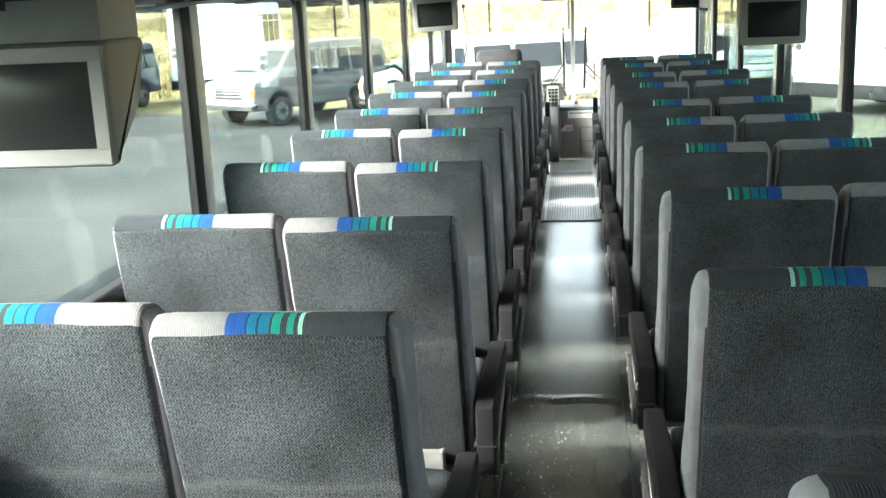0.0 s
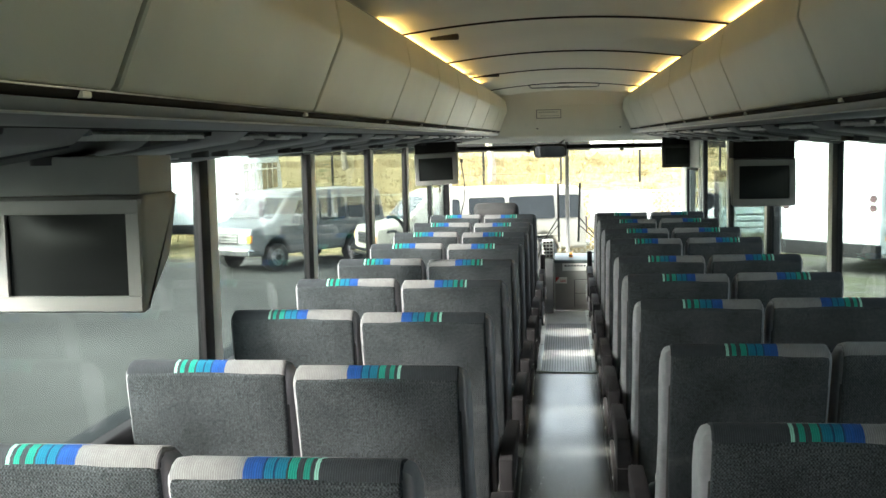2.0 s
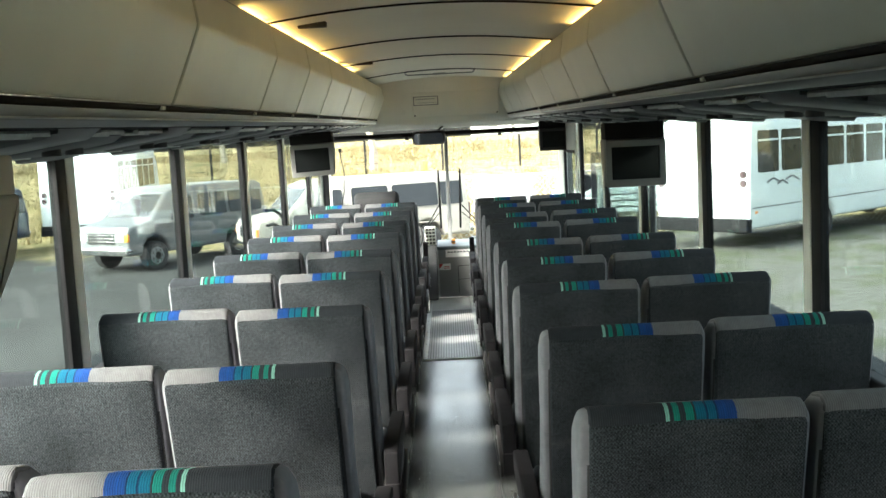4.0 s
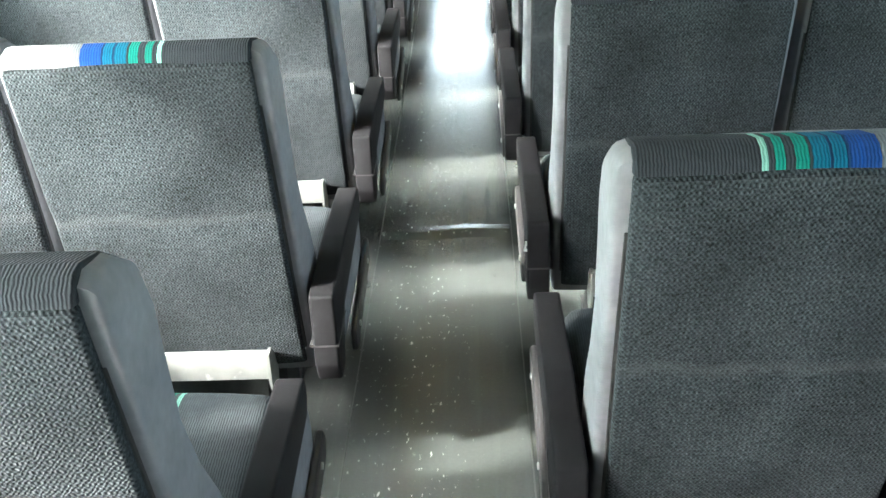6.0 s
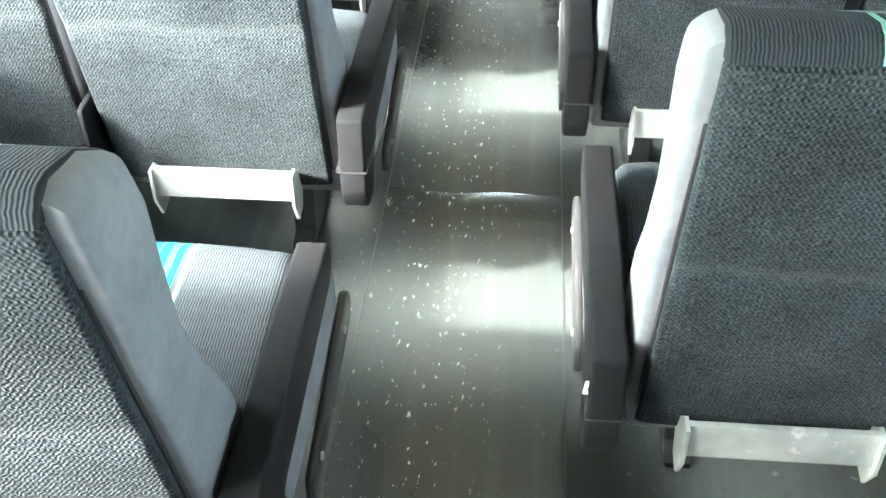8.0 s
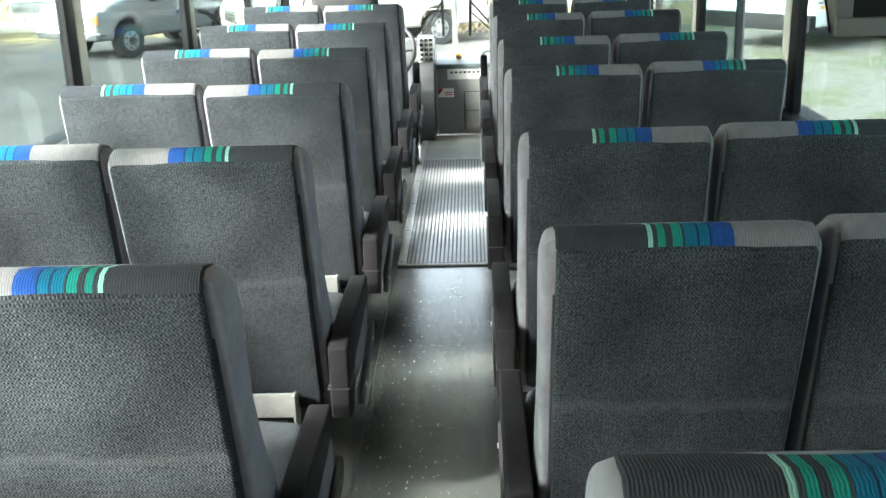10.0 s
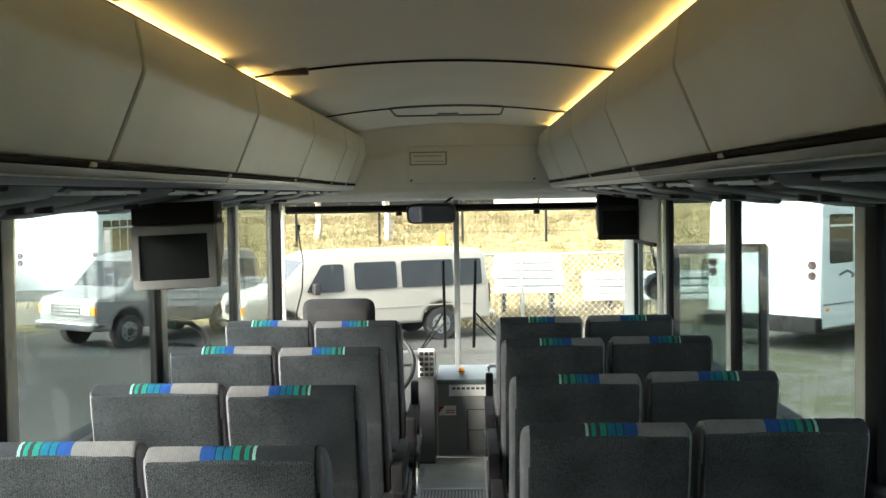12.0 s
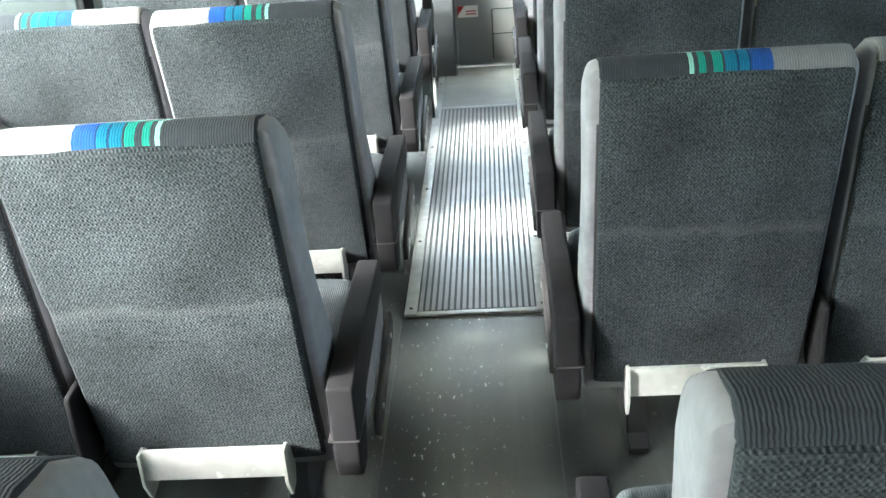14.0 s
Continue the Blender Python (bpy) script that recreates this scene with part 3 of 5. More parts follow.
seam = bmesh.new()
for x in (-0.226, 0.206):
    box(x - 0.0018, BACK_Y, -0.001, x + 0.0018, 5.25, 0.0015, bm=seam)
for y in (-1.2,):
    box(-0.226, y - 0.002, -0.001, 0.206, y + 0.002, 0.0012, bm=seam)
tagged(part("floor_seam", seam, SEAM), "thin dark joints in the vinyl floor", "trim", kind="structure")

ridge = loft(rounded([(-0.07, -0.002), (-0.03, 0.003), (0.0, 0.008), (0.03, 0.004), (0.06, -0.002)], 0.02, 4), -0.222, 0.202, 0.0, mids=12)
for v in ridge.verts:
    v.co.y += 1.885 + 0.006 * math.sin(v.co.x * 23.0)
    v.co.z *= 0.8 + 0.25 * math.sin(v.co.x * 17.0 + 1.0)
tagged(part("floor_buckle", ridge, VINYL), "low buckle across the worn vinyl floor", "trim", kind="structure")

# ---- seats ----
W_SEAT = 0.45


def backrest_outline():
    return [(0.185, 0.30), (0.172, 0.36), (0.012, 0.99), (0.007, 1.015), (0.008, 1.032), (0.028, 1.041), (0.084, 1.030), (0.132, 1.000), (0.153, 0.945),
            (0.158, 0.87), (0.170, 0.77), (0.212, 0.67), (0.268, 0.58), (0.30, 0.50), (0.312, 0.42), (0.305, 0.30)]


def lean(bm, d):
    """Tips a backrest forward by d at its top, about its foot."""
    for v in bm.verts:
        v.co.y += d * max(0.0, v.co.z - 0.33) / 0.7
    return bm


def soften(bm, lo, hi, r=0.024):
    """Rounds the upper corners of a backrest that runs from lo to hi."""
    for v in bm.verts:
        d = min(max(0.0, v.co.x - lo), max(0.0, hi - v.co.x), r)
        k = min(1.0, max(0.0, (v.co.z - 0.88) / 0.12))
        v.co.z -= (r - math.sqrt(max(0.0, r * r - (r - d) ** 2))) * k * k * (3 - 2 * k)
    return bm


def make_double_seat(s, tips):
    """A double seat, aisle edge at local x = 0, running to s * 0.92; its back leans toward -y."""
    seat = thing("double_seat", "reclining coach double seat in grey tweed with striped headrest band", "coach seat", group="rows of coach seats")
    out = backrest_outline()
    for k, aisle in enumerate((True, False)):
        x0, tip = (0.0, tips[0]) if aisle else (0.475, tips[1])
        lo, hi = (s * x0, s * (x0 + W_SEAT)) if s > 0 else (s * (x0 + W_SEAT), s * x0)
        back = part("backrest", lean(soften(loft(out, lo, hi, 0.012, 4, 19, puff=0.003), lo, hi), tip), PLUSH, seat, "pale grey plush side wings")
        # rear panel of tweed
        in_lo, in_hi = (0.022 if aisle and s > 0 else 0.010), (0.022 if aisle and s < 0 else 0.010)
        rear = [(0.182, 0.315), (0.012, 1.016), (0.006, 1.018), (-0.008, 1.010), (0.016, 0.90), (0.053, 0.745), (0.068, 0.702), (0.074, 0.665), (0.116, 0.50), (0.16, 0.345), (0.166, 0.325)]
        bm = soften(loft(rounded(rear, 0.008, 2), lo + in_lo, hi - in_hi, 0.007, 3, 23, puff=0.007), lo, hi)
        part("back_panel", lean(bm, tip), TWEED, back, "grey tweed back panel")
        for e in (lo + in_lo - 0.001, hi - in_hi + 0.001):
            pp = tube([(e, 0.172, 0.36), (e, 0.135, 0.50), (e, 0.075, 0.74), (e, 0.028, 0.93)], 0.004, 6)
            part("piping", lean(pp, tip), ARM_DARK, back, "dark seam piping")
        # band over the top
        band = [(-0.006, 1.016), (-0.002, 1.030), (0.012, 1.042), (0.031, 1.046), (0.086, 1.032), (0.134, 1.001), (0.156, 0.947), (0.160, 0.88), (0.146, 0.88), (0.12, 0.975), (0.03, 1.018), (0.01, 1.012)]
        bm = soften(loft(band, 0.021 if aisle else 0.009, W_SEAT - 0.009, 0.006, 4, 27), 0.0, W_SEAT)
        flip = (s > 0) != aisle       # dark end toward the aisle on aisle seats, toward the window on the others
        for v in bm.verts:
            v.co.x = lo + (W_SEAT - v.co.x if flip else v.co.x)
        if not aisle:          # the stripes of the window seats lie further out
            for f in bm.faces:
                for lp in f.loops:
                    lp[bm.loops.layers.uv.active].uv.x += 0.026
        part("headrest_band", lean(bm, tip), STRIPES, back, "plush band with green and blue stripes")
        # cushion
        cu = rounded([(0.24, 0.30), (0.70, 0.28), (0.725, 0.33), (0.715, 0.425), (0.67, 0.455), (0.50, 0.45), (0.25, 0.43)], 0.03, 3)
        bm = loft(cu, 0.004, W_SEAT - 0.004, 0.03, 3, 3, puff=0.008)
        for v in bm.verts:
            v.co.x = lo + (W_SEAT - v.co.x if flip else v.co.x)
        part("cushion", bm, CUSHION_SKYLIT, seat, "striped grey and turquoise seat cushion")
        # folding bar at the foot of the back
        xa, xb = sorted((s * (x0 + 0.086), s * (x0 + 0.358)))
        bar = part("foot_bar", box(xa, 0.110, 0.32, xb, 0.122, 0.385, 0.003), ALU, seat, "scuffed aluminium foot bar")
        for x in (xa, xb):
            part("bar_bracket", plate([(x - 0.003, 0.10, 0.384), (x - 0.003, 0.10, 0.315), (x - 0.003, 0.125, 0.268), (x - 0.003, 0.16, 0.275), (x - 0.003, 0.18, 0.33), (x - 0.003, 0.13, 0.384)], 0.006, (1, 0, 0)), ALU, bar)
    # armrests: aisle and window side, and one between the seats
    arm_out = rounded([(0.09, 0.52), (0.09, 0.36), (0.11, 0.315), (0.17, 0.315), (0.19, 0.36), (0.24, 0.42), (0.60, 0.455), (0.625, 0.48), (0.62, 0.525), (0.33, 0.535)], 0.010, 3)
    for x, nm in ((-0.06, "armrest"), (0.455, "middle_armrest"), (0.93, "armrest")):
        lo, hi = sorted((s * x, s * (x + (0.05 if nm == "armrest" else 0.012))))
        part(nm, loft(arm_out, lo, hi, 0.006 if nm == "armrest" else 0.004, 3), ARM, seat, "brown-black moulded armrest")
    lo, hi = sorted((s * -0.062, s * -0.047))
    part("side_bar", loft(rounded([(0.36, 0.225), (0.36, 0.28), (0.72, 0.345), (0.74, 0.315), (0.72, 0.275)], 0.012, 3), lo, hi, 0.006, 2), ARM_DARK, seat, "dark side bar with two screws")
    for y in (0.42, 0.66):
        part("bar_screw", disc(s * -0.0635, y, 0.257 + 0.16 * (y - 0.36), 0.007, 0.004, "x", 10), ALU, seat)
    lo, hi = sorted((s * -0.046, s * -0.004))
    part("side_skirt", loft(rounded([(0.26, 0.30), (0.68, 0.30), (0.705, 0.36), (0.69, 0.425), (0.62, 0.447), (0.30, 0.415)], 0.025, 3), lo, hi, 0.012, 3), PLUSH, seat, "pale grey plush side of the cushion")
    lo, hi = sorted((s * -0.0615, s * -0.003))
    part("arm_joint", box(lo, 0.0895, 0.405, hi, 0.23, 0.409), ARM_DARK, seat, "joint line in the armrest end")
    # frame and legs
    lo, hi = sorted((s * 0.01, s * 0.905))
    part("seat_frame", box(lo, 0.30, 0.245, hi, 0.68, 0.285, 0.006), STEEL, seat)
    for x in (0.12, 0.62):
        lo, hi = sorted((s * x, s * (x + 0.05)))
        part("leg", loft([(0.36, 0.0), (0.68, 0.0), (0.68, 0.012), (0.56, 0.03), (0.54, 0.25), (0.42, 0.25), (0.40, 0.03), (0.36, 0.012)], lo, hi, 0.004, 1), STEEL, seat, "dark steel leg with floor plate")
    return seat


RIGHT_ROWS = [-1.01, -0.11, 0.735, 1.595, 2.37, 3.15, 4.18, 4.99, 5.97, 6.86]
LEFT_ROWS = [-1.24, -0.385, 0.43, 1.315, 2.21, 3.055, 3.955, 4.825, 5.76, 6.77]
AISLE = 0.245
proto_r, proto_l = make_double_seat(1, (0.0, 0.03)), make_double_seat(-1, (0.0, 0.065))
for ys, proto, sx in ((RIGHT_ROWS, proto_r, 1), (LEFT_ROWS, proto_l, -1)):
    for k, y in enumerate(ys):
        out = (0.03, 0.015, 0.02)[k] if sx == 1 and k < 3 else 0.015 if k == 1 else 0
        m = pose(sx * (AISLE + out), y, 0)
        if k == 0:
            proto.matrix_basis = m
        else:
            copy_thing(proto, m)


# ---- drop-down monitors ----
def monitor(x0, x1, y, z0, z1, yaw=0, roll=0, deep=0.13, case=TVDARK, label="dark grey drop-down tube monitor switched off under the rack"):
    w, h = x1 - x0, z1 - z0
    tv = thing("ceiling_monitor", label, "monitor", pose((x0 + x1) / 2, y, z0, 0, roll, yaw), group="drop-down monitors")
    side = rounded([(0.0, 0.0), (deep * 0.75, 0.10), (deep, 0.2), (deep, h), (0.015, h), (0.0, h * 0.9)], 0.012, 3)
    part("case", loft(side, -w / 2, w / 2, 0.012, 3), case, tv)
    fr = bmesh.new()
    for a in ((-w / 2 + 0.006, 0.010, w / 2 - 0.006, 0.036), (-w / 2 + 0.006, h - 0.034, w / 2 - 0.006, h - 0.01), (-w / 2 + 0.006, 0.037, -w / 2 + 0.030, h - 0.035), (w / 2 - 0.030, 0.037, w / 2 - 0.006, h - 0.035)):
        box(a[0], -0.010, a[1], a[2], 0.012, a[3], bm=fr)
    part("bezel", fr, case, tv)
    sc = bmesh.new()
    n = 8
    g = [[sc.verts.new((-w / 2 + 0.031 + (w - 0.062) * i / n, -0.001 - 0.008 * (1 - (2 * i / n - 1) ** 2) * (1 - (2 * j / n - 1) ** 2), 0.037 + (h - 0.073) * j / n)) for i in range(n + 1)] for j in range(n + 1)]
    for j in range(n):
        for i in range(n):
            sc.faces.new((g[j][i], g[j][i + 1], g[j + 1][i + 1], g[j + 1][i]))
    part("screen", sc, SCREEN, tv, "dark glossy curved screen")
    part("mount", box(-w / 2 + 0.006, 0.004, h - 0.002, w / 2 - 0.006, deep - 0.005, h + 0.07, 0.006), case if case is TVGREY else UNDER, tv, "dark hinged mount")
    return tv


monitor(-1.005, -0.715, 4.88, 1.362, 1.585, roll=-2, case=TVMID, label="mid-grey drop-down tube monitor hanging near the driver's side")
monitor(0.718, 0.988, 2.5, 1.32, 1.535, case=TVMID, label="mid-grey drop-down tube monitor switched off under the rack")
monitor(0.928, 1.208, 8.1, 1.394, 1.62)
monitor(-1.05, -0.757, -0.31, 1.297, 1.52, deep=0.17, case=TVGREY, label="beige-grey drop-down tube monitor switched off under the rack")

st = thing("sticker", "small white sticker on the end of a seat armrest", "sticker", pose(0.210, 0.838, 0.456, 0, 8, 0))
part("sheet", box(-0.011, -0.001, -0.012, 0.011, 0.001, 0.012), WHITE, st)
part("notice_mark", box(-0.007, -0.0018, -0.004, 0.006, -0.0009, 0.002), DGREY, st)

# ---- front cab ----
def cab():
    d = thing("dashboard", "grey dashboard top under the windscreen with amber lamp", "dashboard", pose(0.03, 0.2, 0.01))
    part("dash_top", loft(rounded([(7.93, 0.47), (7.93, 0.505), (8.46, 0.52), (8.46, 0.44)], 0.012, 2), -0.145, 1.18, 0.006, 2), DASH, d)
    part("dash_front", box(-0.138, 7.95, 0.0, 0.42, 8.05, 0.475, 0.004), PALEGREY, d, "grey moulded front panel")
    part("side_trim", box(-0.149, 7.945, 0.0, -0.139, 8.06, 0.48, 0.002), ALU, d)
    for z0, z1 in ((0.042, 0.166), (0.176, 0.30)):
        part("locker_door", box(0.058, 7.942, z0, 0.30, 7.952, z1, 0.004), PALEGREY, d, "small grey locker door")
    for a in ((0.048, 0.036, 0.0555, 0.306), (0.056, 0.168, 0.30, 0.174), (0.056, 0.302, 0.30, 0.308)):
        part("locker_gap", box(a[0], 7.945, a[1], a[2], 7.951, a[3]), DGREY, d, "dark gap round the locker doors")
    part("notice", box(-0.065, 7.944, 0.394, 0.19, 7.951, 0.466), WHITE, d, "pale notice strip with dark lettering")
    for k in range(7):
        part("notice_mark", box(-0.045 + 0.031 * k, 7.9415, 0.436, -0.024 + 0.031 * k, 7.9445, 0.450), DGREY, d)
    part("decal", box(-0.132, 7.943, 0.269, -0.022, 7.951, 0.331), WHITE, d, "white decal with a red corner")
    part("decal_corner", plate([(-0.132, 7.9425, 0.331), (-0.132, 7.9425, 0.283), (-0.094, 7.9425, 0.331)], 0.003, (0, 1, 0)), RED, d)
    for z in (0.284, 0.299):
        part("decal_line", box(-0.088, 7.9405, z, -0.032, 7.9435, z + 0.006), RED, d)
    lamp = part("dash_lamp", box(0.0, 8.05, 0.515, 0.035, 8.085, 0.56, 0.006), AMBER_LENS, d, "small amber lens")
    part("lamp_ring", box(-0.003, 8.047, 0.53, 0.038, 8.088, 0.54, 0.002), DGREY, lamp)
    gr = tube([(0.19, 8.1, 0.51), (0.19, 8.1, 0.55), (0.21, 8.1, 0.565), (0.36, 8.1, 0.565), (0.38, 8.1, 0.55), (0.38, 8.1, 0.51)], 0.014, 8)
    part("grab_handle", gr, CHROME, d, "chrome grab handle")
    # driver's console
    c = thing("driver_console", "black instrument console with rows of switches beside the wheel", "console", pose(0.03, 0.2, 0.01))
    part("console_body", loft(rounded([(7.75, 0.0), (7.72, 0.36), (7.80, 0.50), (7.95, 0.68), (8.2, 0.66), (8.2, 0.0)], 0.02, 3), -0.42, -0.152, 0.008, 2), DGREY, c)
    pan = part("switch_panel", box(-0.257, 7.83, 0.53, -0.152, 7.87, 0.715, 0.006), PILLAR, c, "pale switch panel")
    for r in range(5):
        for k in range(3):
            part("switch", box(-0.247 + 0.032 * k, 7.816, 0.545 + 0.033 * r, -0.223 + 0.032 * k, 7.832, 0.566 + 0.033 * r, 0.003), ARM_DARK, pan)
    for k in range(2):
        part("console_lamp", disc(-0.24 + 0.05 * k, 7.735, 0.33, 0.012, 0.02, "y", 10), RED, c)
    # steering wheel
    sw = thing("steering_wheel", "large black coach steering wheel", "steering wheel", pose(-0.52, 7.95, 0.64, 48, 0, 0))
    ring = [(0.27 * math.cos(a * math.pi / 18), 0.27 * math.sin(a * math.pi / 18), 0) for a in range(36)]
    part("rim", tube(ring, 0.015, 8, closed=True), ARM_DARK, sw)
    part("hub", disc(0, 0, -0.02, 0.05, 0.04, "z", 16), ARM_DARK, sw)
    for a in (0, 120, 240):
        part("spoke", tube([(0.04 * math.cos(radians(a)), 0.04 * math.sin(radians(a)), -0.015), (0.265 * math.cos(radians(a)), 0.265 * math.sin(radians(a)), 0)], 0.010, 6), ARM_DARK, sw)
    part("column", tube([(0, 0, -0.03), (0, 0, -0.72)], 0.035, 10), ARM_DARK, sw)
    # driver's seat
    ds = thing("driver_chair", "dark grey high-backed driver's seat", "driver chair", pose(-0.615, 7.12, 0.02))
    part("backrest", loft(rounded([(0.10, 0.42), (0.0, 1.06), (0.05, 1.12), (0.12, 1.08), (0.2, 0.42)], 0.05, 4), -0.20, 0.20, 0.05, 4, 2), TWEED_DARK, ds)
    part("headrest_wing", loft(rounded([(0.02, 0.86), (-0.015, 1.04), (0.05, 1.10), (0.11, 1.06), (0.12, 0.86)], 0.04, 3), -0.185, 0.185, 0.04, 4, 1), PLUSH_DARK, ds)
    part("cushion", loft(rounded([(0.12, 0.36), (0.6, 0.36), (0.62, 0.46), (0.14, 0.45)], 0.04, 3), -0.23, 0.23, 0.04, 3), TWEED_DARK, ds)
    part("pedestal", box(-0.16, 0.15, 0.02, 0.16, 0.5, 0.37, 0.02), DGREY, ds)
    # handrail beside the front seats
    for sx, y in ((-0.205, 7.2), (0.215, 7.45)):
        hr = thing("modesty_rail", "dark padded rail at the front seat row", "handrail", pose(sx, y, 0))
        part("pad", box(-0.022, 0.0, 0.36, 0.022, 0.05, 0.66, 0.012), ARM, hr)
        part("post", tube([(0, 0.025, 0), (0, 0.025, 0.4)], 0.014, 8), CHROME, hr)


PALEGREY = mat("pale grey laminate", (0.27, 0.27, 0.265), rough=0.45, var=0.06, scale=5, fine=0.1, bump=0.1, bump_scale=300)
RED = mat("red vinyl", (0.5, 0.03, 0.03), rough=0.5)
AMBER_LENS = mat("amber lens", (0.85, 0.32, 0.05), rough=0.25)
TWEED_DARK = mat("charcoal seat cloth", (0.02, 0.021, 0.023), rough=0.95, var=0.2, scale=8, bump=0.4, bump_scale=300)
PLUSH_DARK = mat("dark plush", (0.022, 0.022, 0.024), rough=0.95, var=0.15, scale=10)
cab()


def front_fittings():
    mi = thing("inside_mirror", "black rear-view mirror on the windscreen bar", "mirror", pose(-0.151, 8.53, 1.577, 13, 0, -10))
    part("shell", loft(rounded([(-0.17, -0.07), (0.17, -0.07), (0.17, 0.07), (-0.17, 0.07)], 0.05, 4), 0.0, 0.05, 0.014, 3, axis="y"), ARM_DARK, mi)
    bm = bmesh.new()
    bm.faces.new([bm.verts.new((p[0], -0.002, p[1])) for p in rounded([(-0.152, -0.054), (0.152, -0.054), (0.152, 0.054), (-0.152, 0.054)], 0.04, 4)])
    part("glass", bm, MIRROR, mi, "mirror glass")
    part("stalk", tube([(0.08, 0.04, 0.06), (0.13, 0.08, 0.09), (0.155, 0.14, 0.1)], 0.009, 6), ARM_DARK, mi)
    sg = thing("header_sign", "small framed notice with faint lettering on the header", "sign", pose(-0.157, 8.4335, 1.95))
    part("frame", box(-0.125, -0.006, -0.045, 0.125, 0.0, 0.045, 0.003), GREYP, sg)
    part("face", box(-0.115, -0.010, -0.037, 0.115, -0.006, 0.037), PILLAR, sg)
    for r, (x0, z) in enumerate(((-0.095, 0.012), (-0.08, -0.022))):
        for k in range(10):
            part("notice_mark", box(x0 + 0.019 * k, -0.0125, z, x0 + 0.019 * k + 0.011, -0.0095, z + (0.010 if r == 0 else 0.006)), GREYP, sg)
    hp = thing("header_hatch", "cream access panel on the header", "panel", pose(0.068, 0.2, 0.085), kind="structure")
    part("panel", box(-0.36, 8.235, 1.70, 0.50, 8.25, 1.95, 0.012), HEADER, hp)
    for x in (-0.34, 0.48):
        part("screw", disc(x, 8.233, 1.72, 0.008, 0.006, "y", 8), STEEL, hp)
    kn = thing("header_button", "round pale button on the header", "button", pose(-0.382, 8.44, 1.845))
    part("cap", disc(0, 0, 0, 0.022, 0.016, "y", 14), PILLAR, kn)
    vent = thing("roof_vent", "grey slotted roof hatch in the ceiling", "vent", pose(0.03, 0, 0.087))
    part("panel", box(-0.325, 6.97, 2.070, 0.265, 7.485, 2.10, 0.006), CEIL, vent)
    for a in ((-0.34, 6.95, -0.328, 7.5), (0.268, 6.95, 0.28, 7.5), (-0.327, 6.95, 0.267, 6.966)):
        part("frame", box(a[0], a[1], 2.066, a[2], a[3], 2.10), DGREY, vent, "dark rubber frame")
    part("slot", box(-0.327, 7.488, 2.062, 0.267, 7.5, 2.10), DGREY, vent, "dark slot")
    part("handle", box(-0.09, 7.36, 2.052, 0.03, 7.39, 2.069, 0.004), GREYP, vent)
    for s in (-1, 1):
        for y in (-0.4, 2.35, 5.1):
            if s > 0:
                continue
            lt = thing("cove_latch", "small black latch at the ceiling edge", "latch", pose(s * 0.50, y, 2.045 + RISE * y))
            part("body", box(-0.06, -0.02, -0.012, 0.06, 0.02, 0.012, 0.006), ARM_DARK, lt)
    for k, x in enumerate((-0.42, 0.52)):
        kb = thing("blind_knob", "black knob on the sun blind rail", "knob", pose(x + 0.05, 8.57, 1.585))
        part("cap", disc(0, 0, 0, 0.022, 0.03, "z", 12), ARM_DARK, kb)
    hb = thing("cable", "thin black hanging cable by the driver's window", "cable", pose(0.03, 0.2, 0.03))
    part("lead", tube([(-1.08, 8.3, 1.46), (-1.075, 8.3, 1.40), (-1.05, 8.3, 1.25), (-1.06, 8.3, 1.05), (-1.10, 8.3, 0.9), (-1.14, 8.3, 0.7)], 0.006, 6), BLACK, hb)
    part("plug", tube([(-1.08, 8.3, 1.45), (-1.08, 8.3, 1.49)], 0.016, 8), BLACK, hb)
    ap = thing("front_pillars", "dark front corner pillars with pale inner trim", "pillar", pose(0, 0.2, 0), kind="structure")
    for s in (-1, 1):
        part("corner_post", loft([(s * 1.20, 8.42), (s * 1.25, 8.40), (s * 1.32, 8.56), (s * 1.20, 8.56)], 0.40, 2.2, 0, axis="z"), BLACK, ap)
        part("corner_trim", box(min(s * 1.172, s * 1.198), 8.43, 0.5, max(s * 1.172, s * 1.198), 8.47, 1.62, 0.006), PILLAR, ap)
    # the bay of the entry door: a pale frame with a slim opening, and the door leaf folded out square to the side
    dr = thing("entry_door_panel", "pale panel beside the entry door with a slim window", "panel", kind="structure")
    part("panel", box(1.186, 7.424, 1.40, 1.209, 8.60, 1.66, 0.008), PILLAR, dr)
    part("jamb", box(1.168, 8.24, 0.5, 1.209, 8.60, 1.398, 0.008), PILLAR, dr)
    part("jamb", box(1.192, 7.424, 0.5, 1.209, 7.50, 1.398, 0.008), PILLAR, dr)
    part("gasket", loft(rounded([(7.502, 1.396), (8.238, 1.396), (8.238, 1.376), (7.502, 1.376)], 0.006, 2), 1.175, 1.20, 0.0), BLACK, dr, "black rubber edge of the opening")
    part("gasket", box(1.175, 8.216, 0.5, 1.20, 8.238, 1.374, 0.004), BLACK, dr, "black rubber edge of the opening")
    door = thing("entry_door", "dark-framed glass coach door folded open beside the coach", "door", kind="structure")
    part("stile", box(1.47, 8.48, -1.05, 1.52, 8.52, 1.35, 0.012), ARM_DARK, door, "dark grey door frame")
    part("stile", box(2.05, 8.475, -1.05, 2.10, 8.525, 1.35, 0.014), ARM_DARK, door, "dark grey door frame")
    part("top_rail", box(1.518, 8.482, 1.285, 2.052, 8.518, 1.348, 0.01), ARM_DARK, door, "dark grey door frame")
    part("middle_rail", box(1.518, 8.482, 0.02, 2.052, 8.518, 0.09, 0.01), ARM_DARK, door, "dark grey door frame")
